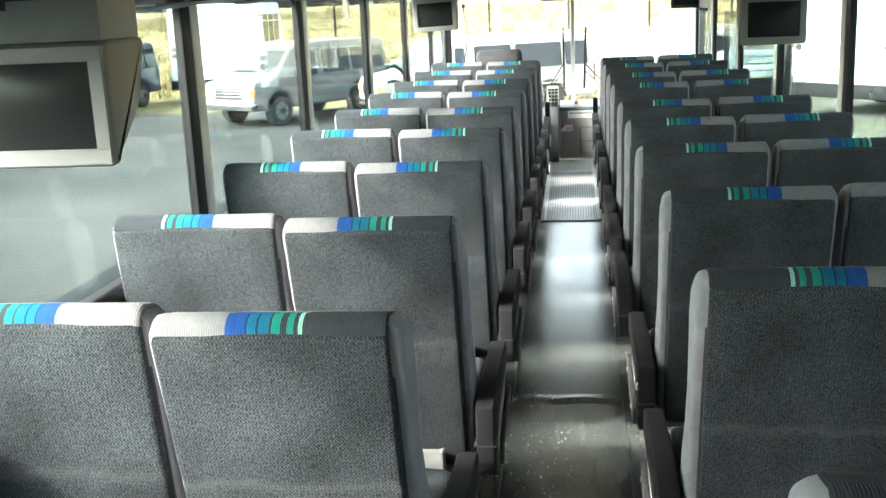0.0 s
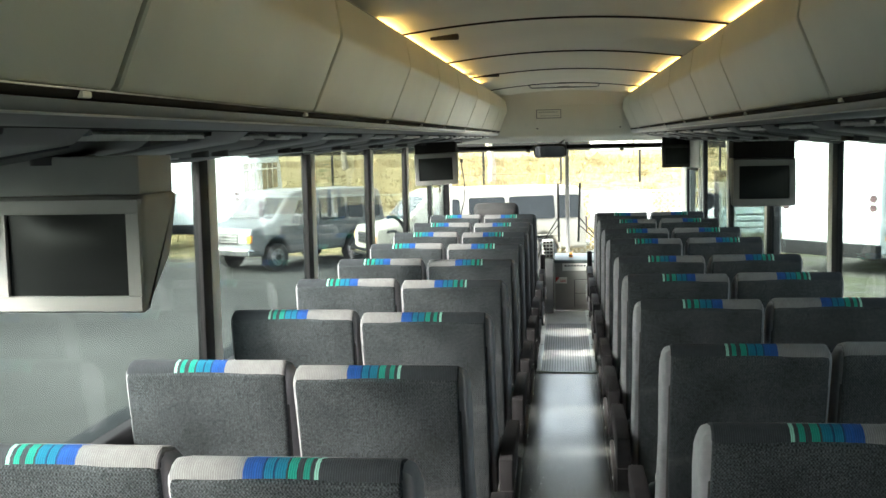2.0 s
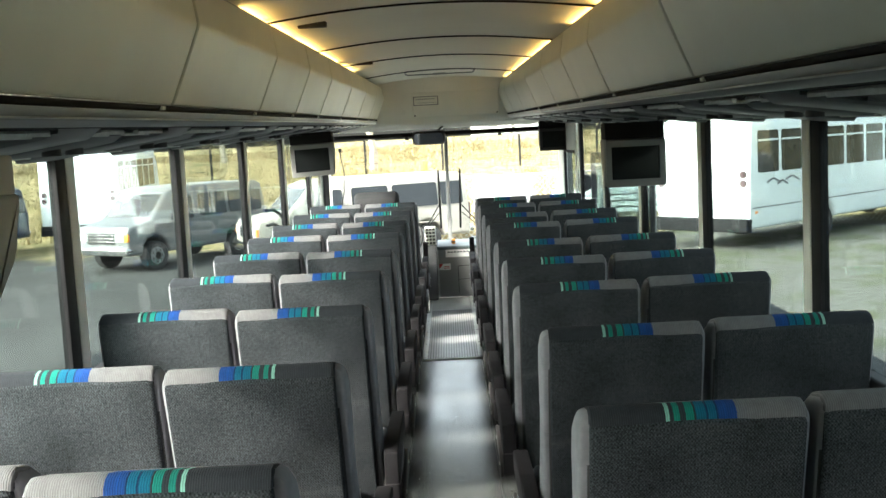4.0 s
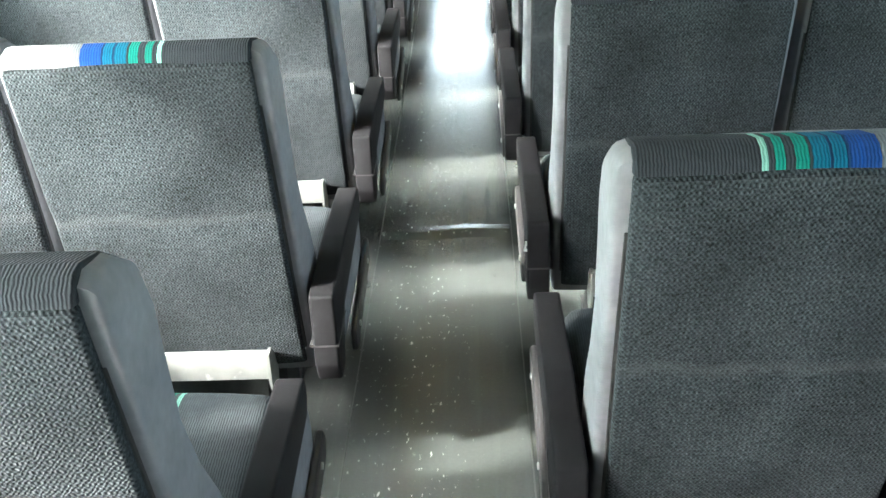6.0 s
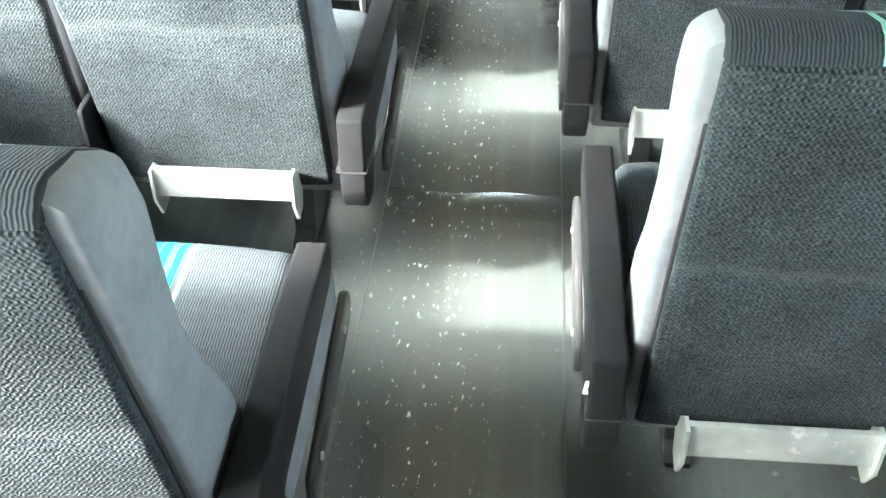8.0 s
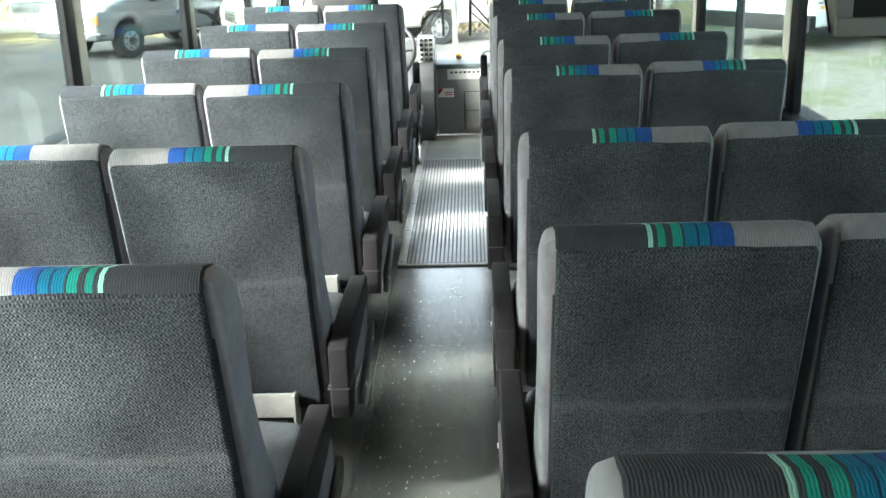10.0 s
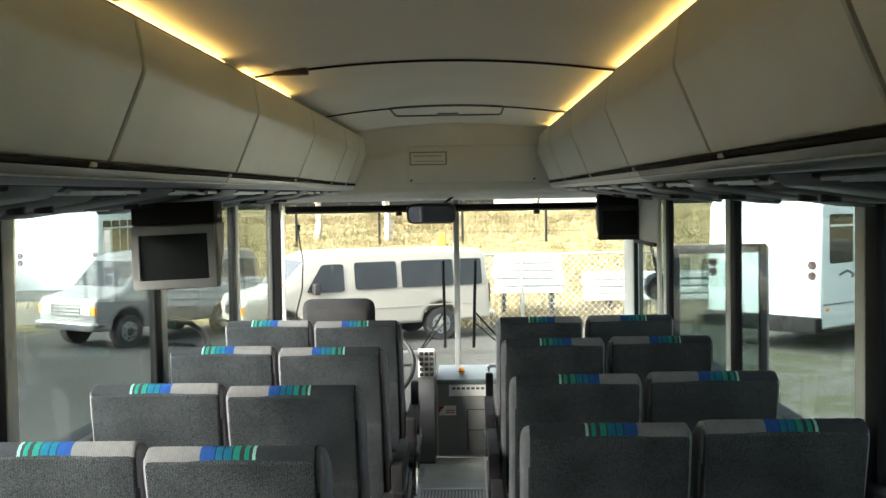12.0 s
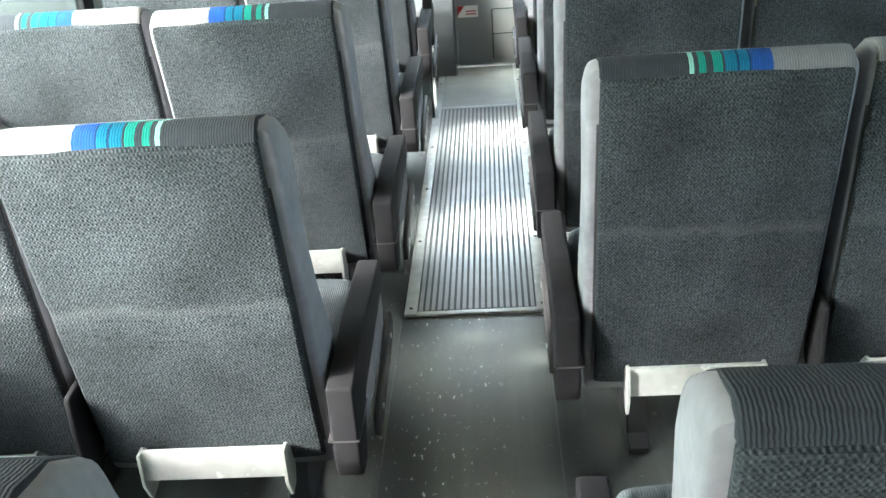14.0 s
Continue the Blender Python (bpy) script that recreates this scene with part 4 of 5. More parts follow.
    part("lower_panel", box(1.518, 8.487, -1.05, 2.052, 8.513, 0.022, 0.004), GREYP, door, "grey lower door panel")
    part("edge_seal", tube([(2.106, 8.50, -1.0), (2.106, 8.50, 1.33)], 0.012, 8), PALEGREY, door, "pale rubber edge seal")
    leaf = part("door_pane", box(1.518, 8.497, 0.088, 2.052, 8.503, 1.287), WINDOW, door, "clear door pane")
    leaf.visible_shadow = False
    for z in (-0.6, 0.15):
        part("hinge_arm", tube([(1.28, 8.55, z), (1.36, 8.50, z), (1.49, 8.50, z)], 0.018, 8), STEEL, door)
    em = thing("door_mirror", "black round outside mirror by the door", "mirror", pose(1.46, 8.95, 1.03))
    part("shell", disc(0, 0, 0, 0.10, 0.07, "y", 20, r2=0.08), ARM_DARK, em)
    part("arm", tube([(0, 0.02, 0.08), (-0.05, 0.0, 0.3), (-0.14, -0.1, 0.36)], 0.012, 6), ARM_DARK, em)
    ma = thing("mirror_arm", "black curved outside mirror arms by the driver's window", "mirror arm")
    for dz, r in ((0.0, 0.016), (-0.13, 0.013)):
        part("arm_tube", tube([(-1.40, 7.9, 0.62 + dz), (-1.52, 7.95, 0.74 + dz), (-1.56, 7.85, 0.88 + dz), (-1.56, 7.6, 0.96 + dz), (-1.55, 7.2, 1.02 + dz), (-1.55, 6.9, 1.03 + dz)], r, 8), BLACK, ma)
    for x0, x1, xm in ((-0.14, -0.145, -0.40), (0.06, 0.10, 0.42)):
        w = thing("wiper", "black pantograph windscreen wiper", "wiper", pose(0.07, 0.2, 0.02), group="windscreen wipers")
        part("blade", tube([(x0, 8.53, 0.62), (x1 - 0.02 * (x0 > 0), 8.53, 1.23)], 0.011, 6), BLACK, w)
        part("arm", tube([(xm, 8.55, 0.47), (x0, 8.545, 0.88)], 0.007, 6), BLACK, w)
        part("link", tube([(xm * 1.1, 8.55, 0.44), (x0, 8.545, 0.80)], 0.005, 6), BLACK, w)


MIRROR = mat("mirror", (0.75, 0.77, 0.78), rough=0.03, metal=1.0, var=0.02)
front_fittings()

# ---- outside ----
def ground_material():
    m = mat("gravel and asphalt yard", (0.055, 0.055, 0.053), rough=0.95, spec=0.08, var=0.4, scale=0.25, bump=0.3, bump_scale=25, fine=0.45)
    nt, b = m.node_tree, m.node_tree.nodes["Principled BSDF"]
    old = b.inputs["Base Color"].links[0].from_socket
    tc = nt.nodes.new("ShaderNodeTexCoord")
    sep = nt.nodes.new("ShaderNodeSeparateXYZ")
    nt.links.new(tc.outputs["Object"], sep.inputs[0])
    n = nt.nodes.new("ShaderNodeTexNoise")
    n.inputs["Scale"].default_value, n.inputs["Detail"].default_value = 0.35, 9
    nt.links.new(tc.outputs["Object"], n.inputs["Vector"])
    add = nt.nodes.new("ShaderNodeMath")
    add.operation = "MULTIPLY_ADD"
    nt.links.new(n.outputs["Fac"], add.inputs[0])
    add.inputs[1].default_value = 14.0
    nt.links.new(sep.outputs[1], add.inputs[2])
    mr = nt.nodes.new("ShaderNodeMapRange")
    mr.inputs["From Min"].default_value, mr.inputs["From Max"].default_value = 34.5, 37.0
    nt.links.new(add.outputs[0], mr.inputs["Value"])
    side = nt.nodes.new("ShaderNodeMath")       # pale gravel on the door side of the coach
    side.operation = "MULTIPLY_ADD"
    nt.links.new(n.outputs["Fac"], side.inputs[0])
    side.inputs[1].default_value = 5.0
    nt.links.new(sep.outputs[0], side.inputs[2])
    sr = nt.nodes.new("ShaderNodeMapRange")
    sr.inputs["From Min"].default_value, sr.inputs["From Max"].default_value, sr.inputs["To Max"].default_value = 1.5, 5.5, 0.9
    nt.links.new(side.outputs[0], sr.inputs["Value"])
    gv = nt.nodes.new("ShaderNodeTexNoise")
    gv.inputs["Scale"].default_value, gv.inputs["Detail"].default_value, gv.inputs["Roughness"].default_value = 9.0, 14, 0.8
    nt.links.new(tc.outputs["Object"], gv.inputs["Vector"])
    gc = nt.nodes.new("ShaderNodeValToRGB")
    gc.color_ramp.elements[0].position, gc.color_ramp.elements[0].color = 0.36, (0.055, 0.056, 0.046, 1)
    gc.color_ramp.elements[1].position, gc.color_ramp.elements[1].color = 0.64, (0.17, 0.168, 0.155, 1)
    nt.links.new(gv.outputs["Fac"], gc.inputs["Fac"])
    gm = nt.nodes.new("ShaderNodeMix")
    gm.data_type = "RGBA"
    nt.links.new(sr.outputs[0], gm.inputs["Factor"])
    nt.links.new(old, gm.inputs["A"])
    nt.links.new(gc.outputs["Color"], gm.inputs["B"])
    weeds = nt.nodes.new("ShaderNodeTexNoise")      # thin grass and dirt between the stones
    weeds.inputs["Scale"].default_value, weeds.inputs["Detail"].default_value = 0.9, 8
    nt.links.new(tc.outputs["Object"], weeds.inputs["Vector"])
    wr = nt.nodes.new("ShaderNodeMapRange")
    wr.inputs["From Min"].default_value, wr.inputs["From Max"].default_value, wr.inputs["To Max"].default_value = 0.5, 0.6, 0.8
    nt.links.new(weeds.outputs["Fac"], wr.inputs["Value"])
    wf = nt.nodes.new("ShaderNodeMath")
    wf.operation = "MULTIPLY"
    nt.links.new(wr.outputs[0], wf.inputs[0])
    nt.links.new(sr.outputs[0], wf.inputs[1])
    wm = nt.nodes.new("ShaderNodeMix")
    wm.data_type = "RGBA"
    nt.links.new(wf.outputs[0], wm.inputs["Factor"])
    nt.links.new(gm.outputs["Result"], wm.inputs["A"])
    wm.inputs["B"].default_value = (0.065, 0.075, 0.038, 1)
    old = wm.outputs["Result"]
    n2 = nt.nodes.new("ShaderNodeTexNoise")
    n2.inputs["Scale"].default_value, n2.inputs["Detail"].default_value = 3.0, 8
    nt.links.new(tc.outputs["Object"], n2.inputs["Vector"])
    gr = nt.nodes.new("ShaderNodeValToRGB")
    gr.color_ramp.elements[0].position, gr.color_ramp.elements[0].color = 0.35, (0.09, 0.09, 0.035, 1)
    gr.color_ramp.elements[1].position, gr.color_ramp.elements[1].color = 0.65, (0.27, 0.215, 0.12, 1)
    nt.links.new(n2.outputs["Fac"], gr.inputs["Fac"])
    mx = nt.nodes.new("ShaderNodeMix")
    mx.data_type = "RGBA"
    nt.links.new(mr.outputs[0], mx.inputs["Factor"])
    nt.links.new(old, mx.inputs["A"])
    nt.links.new(gr.outputs["Color"], mx.inputs["B"])
    nt.links.new(mx.outputs["Result"], b.inputs["Base Color"])
    return m


def ground():
    """One sheet: level yard, a grassy bank beyond the fence, then level land to the horizon."""
    bm = bmesh.new()
    rise = [(-400, 0), (-60, 0), (0, 0), (18, 0), (28, 0), (33, 0.0), (37, 0.45), (42, 1.3), (50, 2.2), (58, 2.6), (75, 2.75), (140, 2.75), (400, 2.75), (1500, 2.75)]
    xs = [-1500, -300, -100] + [-60 + 4 * k for k in range(31)] + [100, 300, 1500]
    rows = []
    for y, h in rise:
        rows.append([bm.verts.new((x, y, GROUND + h * (1 + 0.18 * noise.noise((x * 0.09, y * 0.07, 0)) * (h > 0)))) for x in xs])
    for a, b in zip(rows, rows[1:]):
        for k in range(len(xs) - 1):
            bm.faces.new((a[k], a[k + 1], b[k + 1], b[k]))
    tagged(part("ground", bm, ground_material()), "gravel and asphalt yard running to a grassy bank", "ground", kind="structure")


ground()

GLASS_DARK = mat("dark vehicle glass", (0.02, 0.023, 0.026), spec=0.3, rough=0.08, var=0.2, scale=1.0)
TYRE = mat("tyre rubber", (0.02, 0.02, 0.02), rough=0.8, var=0.2, scale=12)
SILVER = mat("silver van paint", (0.135, 0.14, 0.142), rough=0.3, var=0.05, scale=1.2)
TAN = mat("tan van paint", (0.33, 0.31, 0.27), rough=0.3, var=0.05, scale=1.2)
CARWHITE = mat("white vehicle paint", (0.60, 0.66, 0.665), rough=0.3, var=0.04, scale=0.8)
NAVY = mat("dark blue paint", (0.03, 0.04, 0.07), rough=0.3, var=0.06, scale=1.0)
LAMP_RED = mat("red lamp lens", (0.075, 0.045, 0.048), rough=0.2)
LAMP_CLEAR = mat("clear lamp lens", (0.7, 0.7, 0.68), rough=0.15)
ORANGE = mat("orange machine paint", (0.75, 0.20, 0.03), rough=0.5, var=0.08)


def wheel(parent, x, y, r, s):
    w = part("wheel", disc(x, y, r, r, 0.24, "x", 28), TYRE, parent, "black tyre on a steel wheel")
    part("rim", disc(x + s * 0.10, y, r, r * 0.60, 0.06, "x", 24), SILVER, w)
    part("hub", disc(x + s * 0.135, y, r, r * 0.26, 0.05, "x", 14, r2=r * 0.26), CHROME, w)
    for k in range(7):
        a = k * 2 * math.pi / 7
        part("rim_hole", disc(x + s * 0.132, y + r * 0.43 * math.cos(a), r + r * 0.43 * math.sin(a), r * 0.08, 0.006, "x", 8), ARM_DARK, w)


def arch(yc, r, zc, n=7):
    return [(yc - r * math.cos(math.pi * k / (n - 1)), zc + r * math.sin(math.pi * k / (n - 1))) for k in range(n)]


def van(paint, label, at, length=5.6):
    """A full-size passenger van, nose at local y = 0, tail at y = length."""
    v = thing("van", label, "van", at, group="parked vans")
    w, L = 1.0, length
    low = 0.42
    bottom = arch(L - 1.28, 0.46, low)[::-1] + arch(0.92, 0.46, low)[::-1]
    out = [(0.03, low + 0.02), (0.0, 0.55), (0.02, 1.04), (0.09, 1.16), (0.82, 1.29), (1.48, 1.97), (1.80, 2.07), (2.6, 2.09), (L - 0.3, 2.07), (L - 0.1, 1.98), (L - 0.02, 1.2), (L, 0.5), (L - 0.05, low)] + bottom
    bm = loft(out, -w, w, 0.10, 4)
    for q in bm.verts:
        if q.co.z > 1.15:
            q.co.x *= 1 - 0.13 * (q.co.z - 1.15) / 0.95
    part("body", bm, paint, v)
    for s in (-1, 1):
        def side_pane(pts):
            p3 = []
            for y, z in pts:
                k = 1 - 0.13 * (z - 1.15) / 0.95
                p3.append((s * (w * k + 0.004), y, z))
            return plate(p3, 0.012, (-s, 0, 0.1))
        panes = [[(1.42, 1.22), (2.30, 1.22), (2.30, 1.82), (1.80, 1.82)]]
        rest = [(2.55, 3.55), (3.67, L - 0.95), (L - 0.85, L - 0.22)]
        panes += [[(a, 1.24), (b, 1.24), (b, 1.84), (a, 1.84)] for a, b in rest]
        for pts in panes:
            part("side_window", side_pane(rounded(pts, 0.07, 3)), GLASS_DARK, v, "dark tinted side window")
        part("mirror", loft(rounded([(-0.07, -0.12), (0.07, -0.12), (0.07, 0.12), (-0.07, 0.12)], 0.03), s * 1.08 - 0.1, s * 1.08 + 0.1, 0.02), ARM_DARK, v, at=pose(0, 1.62, 1.30))
        for y in (0.92, L - 1.28):
            wheel(v, s * 0.87, y, 0.37, s)
        part("headlight", box(s * 0.68 - 0.15, -0.02, 0.80, s * 0.68 + 0.15, 0.06, 0.99, 0.02), LAMP_CLEAR, v)
        part("indicator", box(s * 0.91 - 0.06, -0.005, 0.80, s * 0.91 + 0.075, 0.14, 0.99, 0.02), AMBER_LENS, v, "orange indicator lens")
        part("tail_light", box(s * 0.90 - 0.07, L - 0.06, 0.80, s * 0.90 + 0.07, L + 0.0, 1.25, 0.02), LAMP_RED, v)
        part("body_crease", box(s * 1.001 - 0.006, 1.2, 0.80, s * 1.001 + 0.006, L - 0.2, 0.83, 0.003), paint, v)
    part("windscreen", plate([(-0.84, 0.90, 1.35), (0.84, 0.90, 1.35), (0.78, 1.42, 1.89), (-0.78, 1.42, 1.89)], 0.02, (0, -0.7, 0.7)), GLASS_DARK, v)
    part("rear_window", plate([(-0.72, L - 0.05, 1.25), (0.72, L - 0.05, 1.25), (0.66, L - 0.085, 1.8), (-0.66, L - 0.085, 1.8)], 0.02, (0, 1, 0)), GLASS_DARK, v)
    gr = part("grille", box(-0.50, -0.015, 0.74, 0.50, 0.06, 1.02, 0.015), ARM_DARK, v, "dark grille with chrome bars")
    for z in (0.80, 0.88, 0.96):
        part("grille_bar", box(-0.49, -0.028, z - 0.012, 0.49, -0.01, z + 0.012, 0.004), CHROME, gr)
    part("front_bumper", loft(rounded([(-0.12, 0.46), (-0.12, 0.64), (0.08, 0.66), (0.3, 0.62), (0.3, 0.5)], 0.03), -1.0, 1.0, 0.08, 4), CHROME, v, "chrome front bumper")
    part("rear_bumper", loft(rounded([(L + 0.1, 0.46), (L + 0.1, 0.62), (L - 0.2, 0.62), (L - 0.2, 0.48)], 0.03), -0.98, 0.98, 0.06, 3), CHROME, v)
    return v


def along(x, y, ax, ay):
    """A pose on the yard whose local y runs along (ax, ay)."""
    return pose(x, y, GROUND, 0, 0, math.degrees(math.atan2(-ax, ay)))


van(TAN, "tan passenger van with dark side windows parked on grass", along(-5.16, 24.15, 0.90, 0.44), 5.9)
van(SILVER, "silver van with chrome bumper and orange indicator", along(-8.86, 24.25, 0.53, 0.85), 5.2)
van(NAVY, "dark blue van at the edge of the yard", along(-15.4, 27.0, 0.10, 1.0), 5.4)


def minibus(at, label, w=1.25, L=8.2):
    """A white minibus; its rear face at local y = 0, its nose toward +y."""
    b = thing("minibus", label, "minibus", at, group="parked minibuses")
    top, low = 3.2, 0.5
    out = [(0.0, low), (-0.02, 1.2), (0.06, 2.95), (0.25, top), (L - 1.7, top), (L - 1.2, 2.6), (L - 0.9, 1.5), (L, 1.2), (L, low)] + arch(L - 0.95, 0.48, low)[::-1] + arch(3.3, 0.5, low)[::-1]
    part("body", loft(out, -w, w, 0.10, 4), CARWHITE, b)
    for s in (-1, 1):
        for k in range(int(L) - 2):
            y = 0.35 + k * 1.0
            win = part("side_window", plate([(s * (w + 0.003), *q) for q in rounded([(y, 1.80), (y + 0.88, 1.80), (y + 0.88, 2.78), (y, 2.78)], 0.06, 3)], 0.015, (-s, 0, 0)), GLASS_DARK, b, "dark window with pale bar")
            part("window_bar", box(s * (w + 0.006) - 0.006, y + 0.02, 2.53, s * (w + 0.006) + 0.006, y + 0.86, 2.575), CARWHITE, win)
        for y in (3.3, L - 0.95):
            wheel(b, s * (w - 0.16), y, 0.40, s)
        part("skirt_line", box(s * (w + 0.003) - 0.006, 0.1, 0.98, s * (w + 0.003) + 0.006, L - 1.2, 1.01, 0.003), SILVER, b)
        for z, m in ((1.45, LAMP_RED), (1.24, LAMP_RED), (1.03, LAMP_CLEAR)):
            part("rear_lamp", disc(s * (w - 0.16), -0.01, z + 0.33, 0.085, 0.05, "y", 16), m, b, "round rear lamp")
        part("side_marker", box(s * (w + 0.003) - 0.008, 0.2, 0.86, s * (w + 0.003) + 0.008, 0.32, 0.92), AMBER_LENS, b)
    part("rear_bumper", loft(rounded([(-0.14, 0.44), (-0.14, 0.76), (0.1, 0.76), (0.1, 0.44)], 0.02), -w, w, 0.04, 3), BLACK, b, "black rear bumper")
    sw = bmesh.new()
    for k, (y, z, q) in enumerate(((0.7, 1.56, 0.6), (1.15, 1.50, 0.45), (1.5, 1.58, 0.6))):
        tube([((w + 0.006), y, z), ((w + 0.006), y + q * 0.5, z + 0.08), ((w + 0.006), y + q, z - 0.03)], 0.028, 6, bm=sw)
    for v in sw.verts:
        v.co.x = w + 0.003 + (v.co.x - (w + 0.006)) * 0.15
    part("side_graphic", sw, DGREY, b, "dark painted swoosh")
    return b


minibus(along(6.06, 22.98, 0.76, 0.65), "long white minibus with dark windows parked on gravel", 1.33, 11.2)
minibus(along(-12.1, 32.0, -0.08, 1.0), "white minibus seen from behind with round lamps")


# chain-link fence, boards and posts
def fence():
    f = thing("chain_fence", "galvanised chain-link fence with pale posts", "fence")
    y = 27.5
    for k in range(9):
        part("post", tube([(-1.5 + 2.9 * k, y + 0.1 * k, GROUND), (-1.5 + 2.9 * k, y + 0.1 * k, GROUND + 1.85)], 0.045, 8), ALU, f)
    part("top_rail", tube([(-1.5, y, GROUND + 1.83), (21.7, y + 0.8, GROUND + 1.83)], 0.03, 6), ALU, f)
    vs, fs = [], []
    n, h, step = 150, 1.8, 0.16
    for k in range(-12, n):
        for way in (1, -1):
            x0 = -1.5 + k * step
            xa, xb = (x0, x0 + h) if way > 0 else (x0 + h, x0)
            za, zb = 0.0, h
            if min(xa, xb) < -1.6 or max(xa, xb) > 21.9:
                continue
            i = len(vs)
            for x, z in ((xa, za), (xb, zb)):
                yy = y + (x + 1.5) / 29
                for dx, dy in ((-0.006, 0), (0.006, 0.004), (0, -0.006)):
                    vs.append((x + dx, yy + dy, GROUND + z))
            for j in range(3):
                fs.append((i + j, i + (j + 1) % 3, i + 3 + (j + 1) % 3, i + 3 + j))
    me = bpy.data.meshes.new("mesh_wire")
    me.from_pydata(vs, [], fs)
    me.materials.append(ALU)
    ob = new("mesh_wire", me)
    ob.parent = f
    tagged(ob, "diagonal wire mesh", kind="stuff")


fence()


def boards(x, y, n, w, label, z=0.0):
    t = thing("board_stack", label, "board stack", pose(x, y, GROUND + z))
    for k in range(n):
        part("board", box(-w / 2 + 0.05 * math.sin(k * 2.1), -0.4, 0.02 + 0.20 * k, w / 2 + 0.05 * math.sin(k * 1.3), 0.4, 0.17 + 0.20 * k, 0.01), CARWHITE, t)
    for s in (-1, 1):
        part("stand", box(s * w * 0.35 - 0.05, -0.3, -z, s * w * 0.35 + 0.05, 0.3, 0.03), STEEL, t)
    return t


boards(5.6, 31.0, 4, 4.6, "low stack of white boards behind the fence", 0.35)
boards(1.6, 29.0, 5, 1.8, "stack of white boards beside the van", 0.75)

bank_fence = thing("field_fence", "row of thin black posts along the grassy bank", "fence")
for k in range(16):
    x = -24 + 3.4 * k
    part("post", tube([(x, 44, GROUND + 1.2), (x, 44, GROUND + 3.0)], 0.05, 6), BLACK, bank_fence)
for z in (2.0, 2.6):
    part("wire", tube([(-24, 44, GROUND + z), (27, 44, GROUND + z)], 0.006, 4), STEEL, bank_fence)

mc = thing("orange_machine", "orange farm machine standing on the bank", "machine", pose(-2.15, 40.0, GROUND + 0.45))
part("frame", box(-0.7, -0.3, 0.95, 0.5, 0.3, 1.18, 0.05), ORANGE, mc)
for x in (-0.6, 0.4):
    part("leg", box(x - 0.09, -0.3, -0.1, x + 0.09, 0.3, 0.95, 0.02), ORANGE, mc)
part("mast", box(1.05, -0.2, 0.0, 1.35, 0.2, 1.65, 0.04), ORANGE, mc)
part("beam", box(0.45, -0.1, 0.5, 1.1, 0.1, 0.68, 0.02), ORANGE, mc)


# dry grass on the bank, bushes and bare trees
def tufts(name, label, count, area, hmin, hmax, colors, seed):
    rng = random.Random(seed)
    vs, fs = [], []
    for _ in range(count):
        x, y = rng.uniform(*area[0]), rng.uniform(*area[1])
        h0 = 0.0 if y < 33 else min(2.6, 2.6 * ((y - 33) / 20) ** 0.9)
        h = rng.uniform(hmin, hmax)
        for b in range(5):
            a = rng.uniform(0, 6.28)
            dx, dy = math.cos(a), math.sin(a)
            w, l = 0.02 + 0.025 * rng.random(), rng.uniform(0.3, 1.3) * h
            i = len(vs)
            ox, oy = x + rng.uniform(-0.2, 0.2), y + rng.uniform(-0.2, 0.2)
            vs += [(ox - dy * w, oy + dx * w, GROUND + h0 - 0.15), (ox + dy * w, oy - dx * w, GROUND + h0 - 0.15), (ox + dx * l, oy + dy * l, GROUND + h0 + h)]
            fs.append((i, i + 1, i + 2))
    me = bpy.data.meshes.new(name)
    me.from_pydata(vs, [], fs)
    me.materials.append(colors)
    return tagged(new(name, me), label, "grass", kind="stuff")


def brush(xr, yr, count, seed):
    """Low scrub: loose clumps of small leaves and twigs scattered over the bank."""
    rng = random.Random(seed)
    vs, fs = [], []
    for _ in range(count):
        x, y, r = rng.uniform(*xr), rng.uniform(*yr), rng.uniform(0.35, 1.0)
        h0 = min(2.6, 2.6 * ((y - 33) / 20) ** 0.9)
        for b in range(int(420 * r)):
            c = Vector((x + rng.gauss(0, r * 0.6), y + rng.gauss(0, r * 0.5), GROUND + h0 + abs(rng.gauss(0, r * 0.45))))
            u = Vector((rng.gauss(0, 1), rng.gauss(0, 1), rng.gauss(0.4, 1))).normalized() * rng.uniform(0.03, 0.07)
            w = u.cross(Vector((0.3, 0.5, 0.8))).normalized() * 0.025
            i = len(vs)
            vs += [tuple(c - u), tuple(c + w), tuple(c + u), tuple(c - w)]
            fs.append((i, i + 1, i + 2, i + 3))
    me = bpy.data.meshes.new("scrub")
    me.from_pydata(vs, [], fs)
    me.materials.append(BRUSH)
    return tagged(new("scrub", me), "low olive and tan scrub on the bank", "bush", kind="stuff")


def island_mat(name, a, b):
    m = bpy.data.materials.new(name)
    m.use_nodes = True
    nt, bs = m.node_tree, m.node_tree.nodes["Principled BSDF"]
    g, r = nt.nodes.new("ShaderNodeNewGeometry"), nt.nodes.new("ShaderNodeValToRGB")
    r.color_ramp.elements[0].color, r.color_ramp.elements[1].color = (*a, 1), (*b, 1)
    nt.links.new(g.outputs["Random Per Island"], r.inputs["Fac"])
    nt.links.new(r.outputs["Color"], bs.inputs["Base Color"])
    bs.inputs["Roughness"].default_value = 0.9
    return m


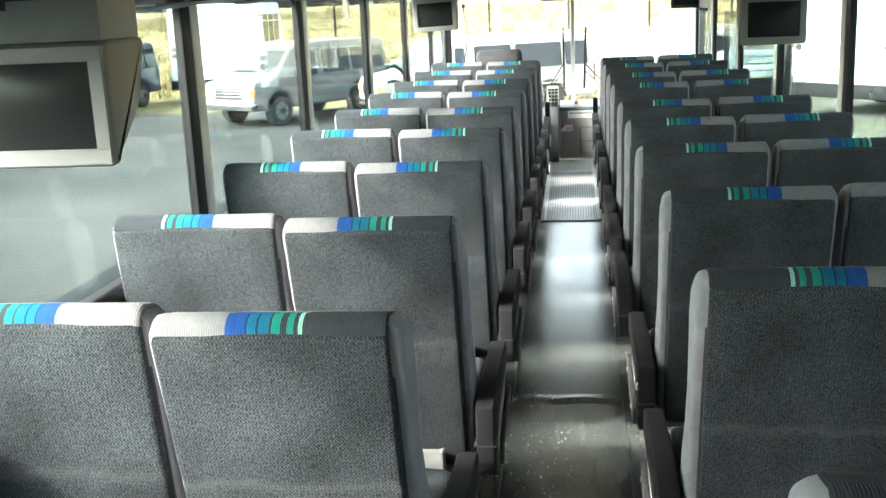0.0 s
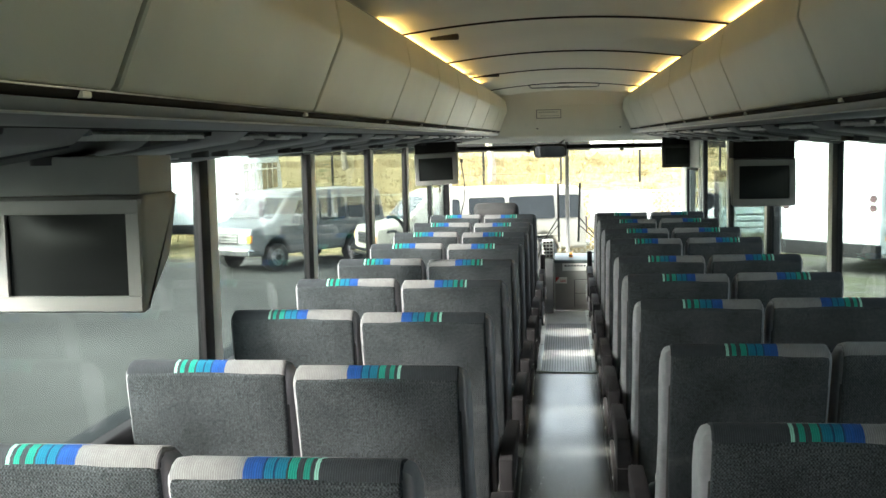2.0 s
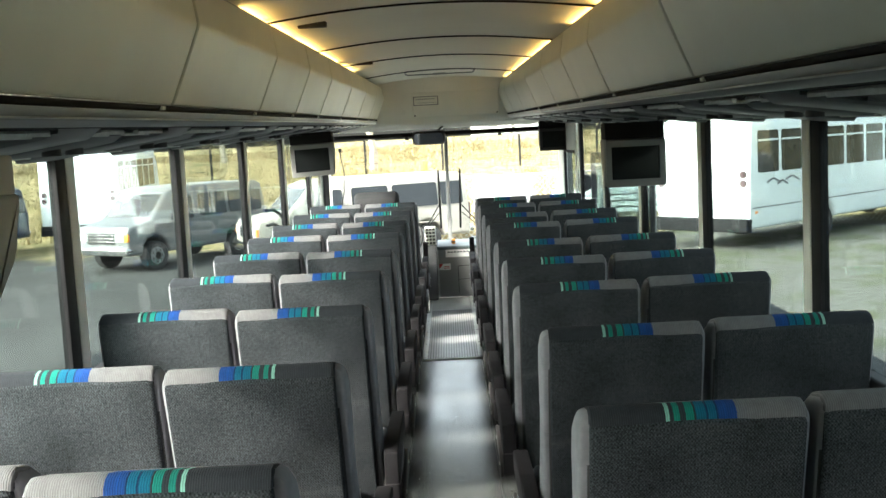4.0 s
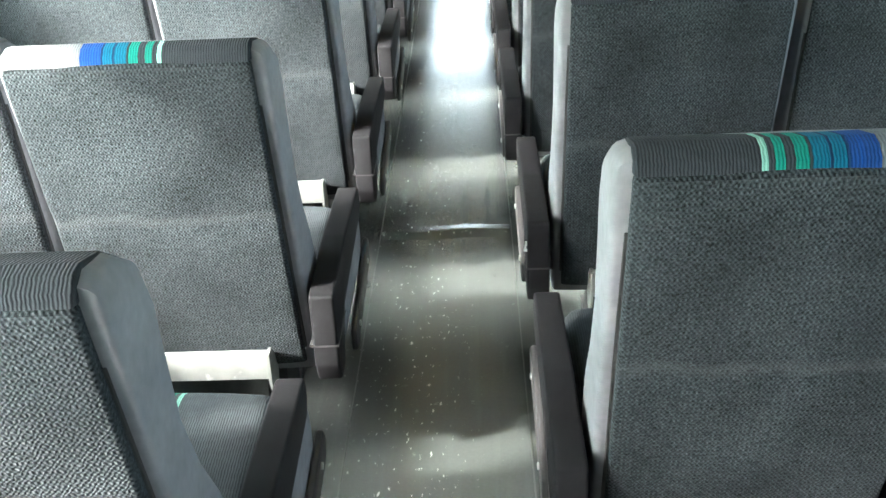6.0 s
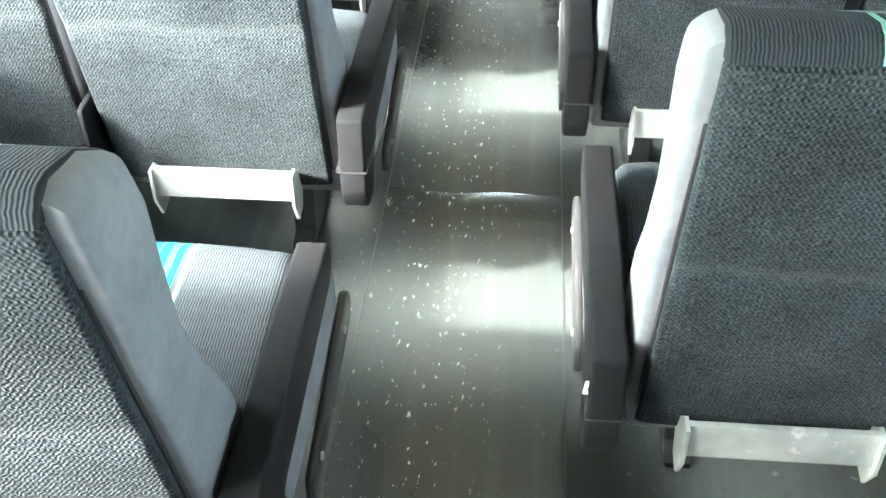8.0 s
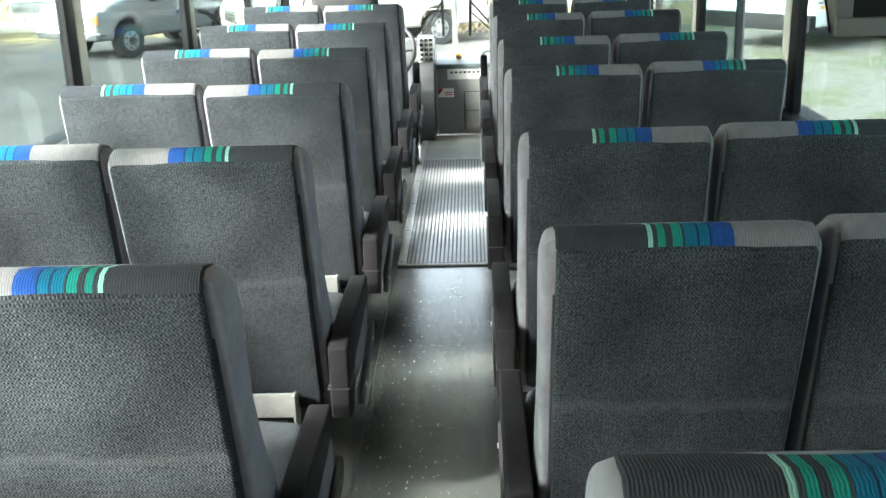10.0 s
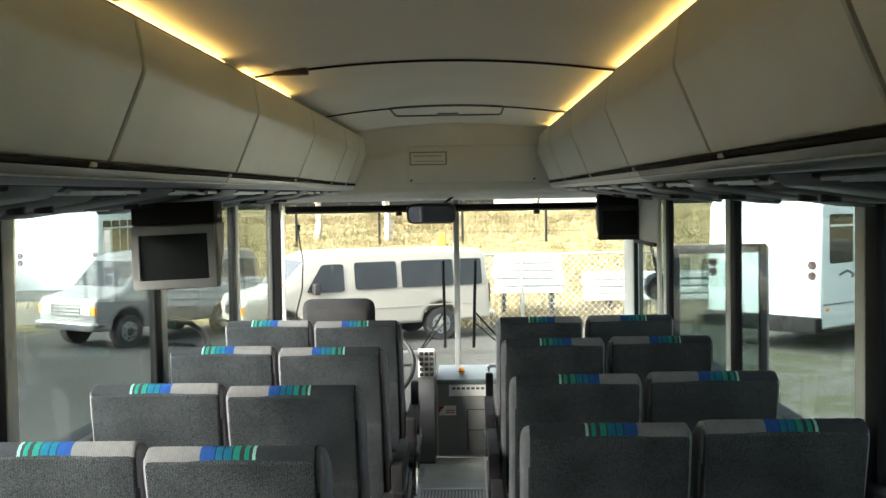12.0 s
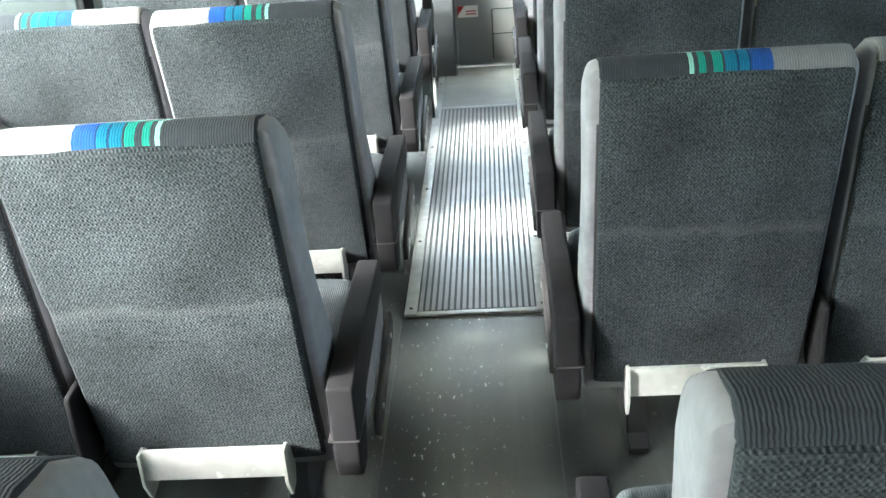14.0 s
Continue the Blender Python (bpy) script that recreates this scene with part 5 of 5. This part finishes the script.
DRY = island_mat("dry grass", (0.17, 0.145, 0.07), (0.32, 0.255, 0.14))
BRUSH = island_mat("olive brush", (0.15, 0.135, 0.06), (0.28, 0.23, 0.12))
LEAF = island_mat("autumn leaves", (0.10, 0.11, 0.03), (0.40, 0.26, 0.08))
BARK = mat("pale bark", (0.30, 0.27, 0.22), rough=0.9, var=0.25, scale=6, bump=0.5, bump_scale=40)
tufts("bank_grass", "dry yellow grass covering the bank", 22000, ((-30, 34), (33.5, 56)), 0.05, 0.2, DRY, 3)
brush((-30, 34), (36, 57), 130, 7)
tufts("verge_grass", "low grass along the fence", 3000, ((-1, 9), (27.8, 33)), 0.1, 0.4, DRY, 4)


def tree(x, y, z, h, seed, label):
    rng = random.Random(seed)
    t = thing("tree", label, "tree", pose(x, y, z), group="autumn trees")
    bm = bmesh.new()
    tips = []

    def limb(p, d, length, r, depth):
        pts, q = [p], p
        for k in range(3):
            d2 = (d + Vector((rng.uniform(-.25, .25), rng.uniform(-.25, .25), rng.uniform(-.05, .15)))).normalized()
            q = q + d2 * length / 3
            pts.append(q)
        for a, b, r1 in zip(pts, pts[1:], (r, r * 0.8, r * 0.65)):
            tube([a, b], r1, 5, bm=bm)
        if depth == 0:
            tips.extend(pts[1:])
            return
        for k in range(3 if depth > 1 else 4):
            a = rng.uniform(0, 6.28)
            nd = (d * 0.8 + Vector((math.cos(a), math.sin(a), rng.uniform(0.0, 0.5))) * 0.75).normalized()
            limb(pts[rng.choice((2, 3))], nd, length * 0.62, r * 0.5, depth - 1)

    limb(Vector((0, 0, -0.2)), Vector((rng.uniform(-.1, .1), 0, 1)), h * 0.45, h * 0.03, 3)
    part("trunk", bm, BARK, t, "pale bare trunk and limbs")
    vs, fs = [], []
    for p in tips:
        for _ in range(5):
            c = p + Vector((rng.gauss(0, .28), rng.gauss(0, .28), rng.gauss(0, .22)))
            u = Vector((rng.gauss(0, 1), rng.gauss(0, 1), rng.gauss(0, 1))).normalized() * 0.11
            w = u.cross(Vector((0.3, 0.5, 0.8))).normalized() * 0.09
            i = len(vs)
            vs += [tuple(c - u), tuple(c + w), tuple(c + u), tuple(c - w)]
            fs.append((i, i + 1, i + 2, i + 3))
    me = bpy.data.meshes.new("crown")
    me.from_pydata(vs, [], fs)
    me.materials.append(LEAF)
    ob = new("crown", me)
    ob.parent = t
    tagged(ob, "sparse yellow-brown autumn leaves")


for k, (x, y, h) in enumerate(((-6.5, 46, 5.5), (-3.3, 45, 6.5), (-11, 50, 6.0), (-15, 47, 5.5), (-20, 50, 6), (3.5, 58, 5), (9.5, 60, 5), (14, 55, 5), (-25, 48, 6.5), (19, 56, 6))):
    tree(x, y, GROUND + 1.75, h, 20 + k, "tree with sparse yellow autumn leaves on the bank")

hs = thing("house", "small white house beyond the bank", "house", pose(6.0, 78, GROUND + 2.65))
part("wall", box(-4, 0, -0.3, 4, 6, 2.8), CARWHITE, hs)
part("roof", loft([(-0.5, 2.75), (3, 4.4), (6.5, 2.75)], -4.4, 4.4, 0), GREYP, hs)
for x in (-2.4, 0.2, 2.6):
    wd = part("window", box(x - 0.45, -0.03, 0.9, x + 0.45, 0.05, 2.1), CARWHITE, hs)
    part("pane", box(x - 0.38, -0.05, 0.97, x + 0.38, -0.01, 2.03), GLASS_DARK, wd)
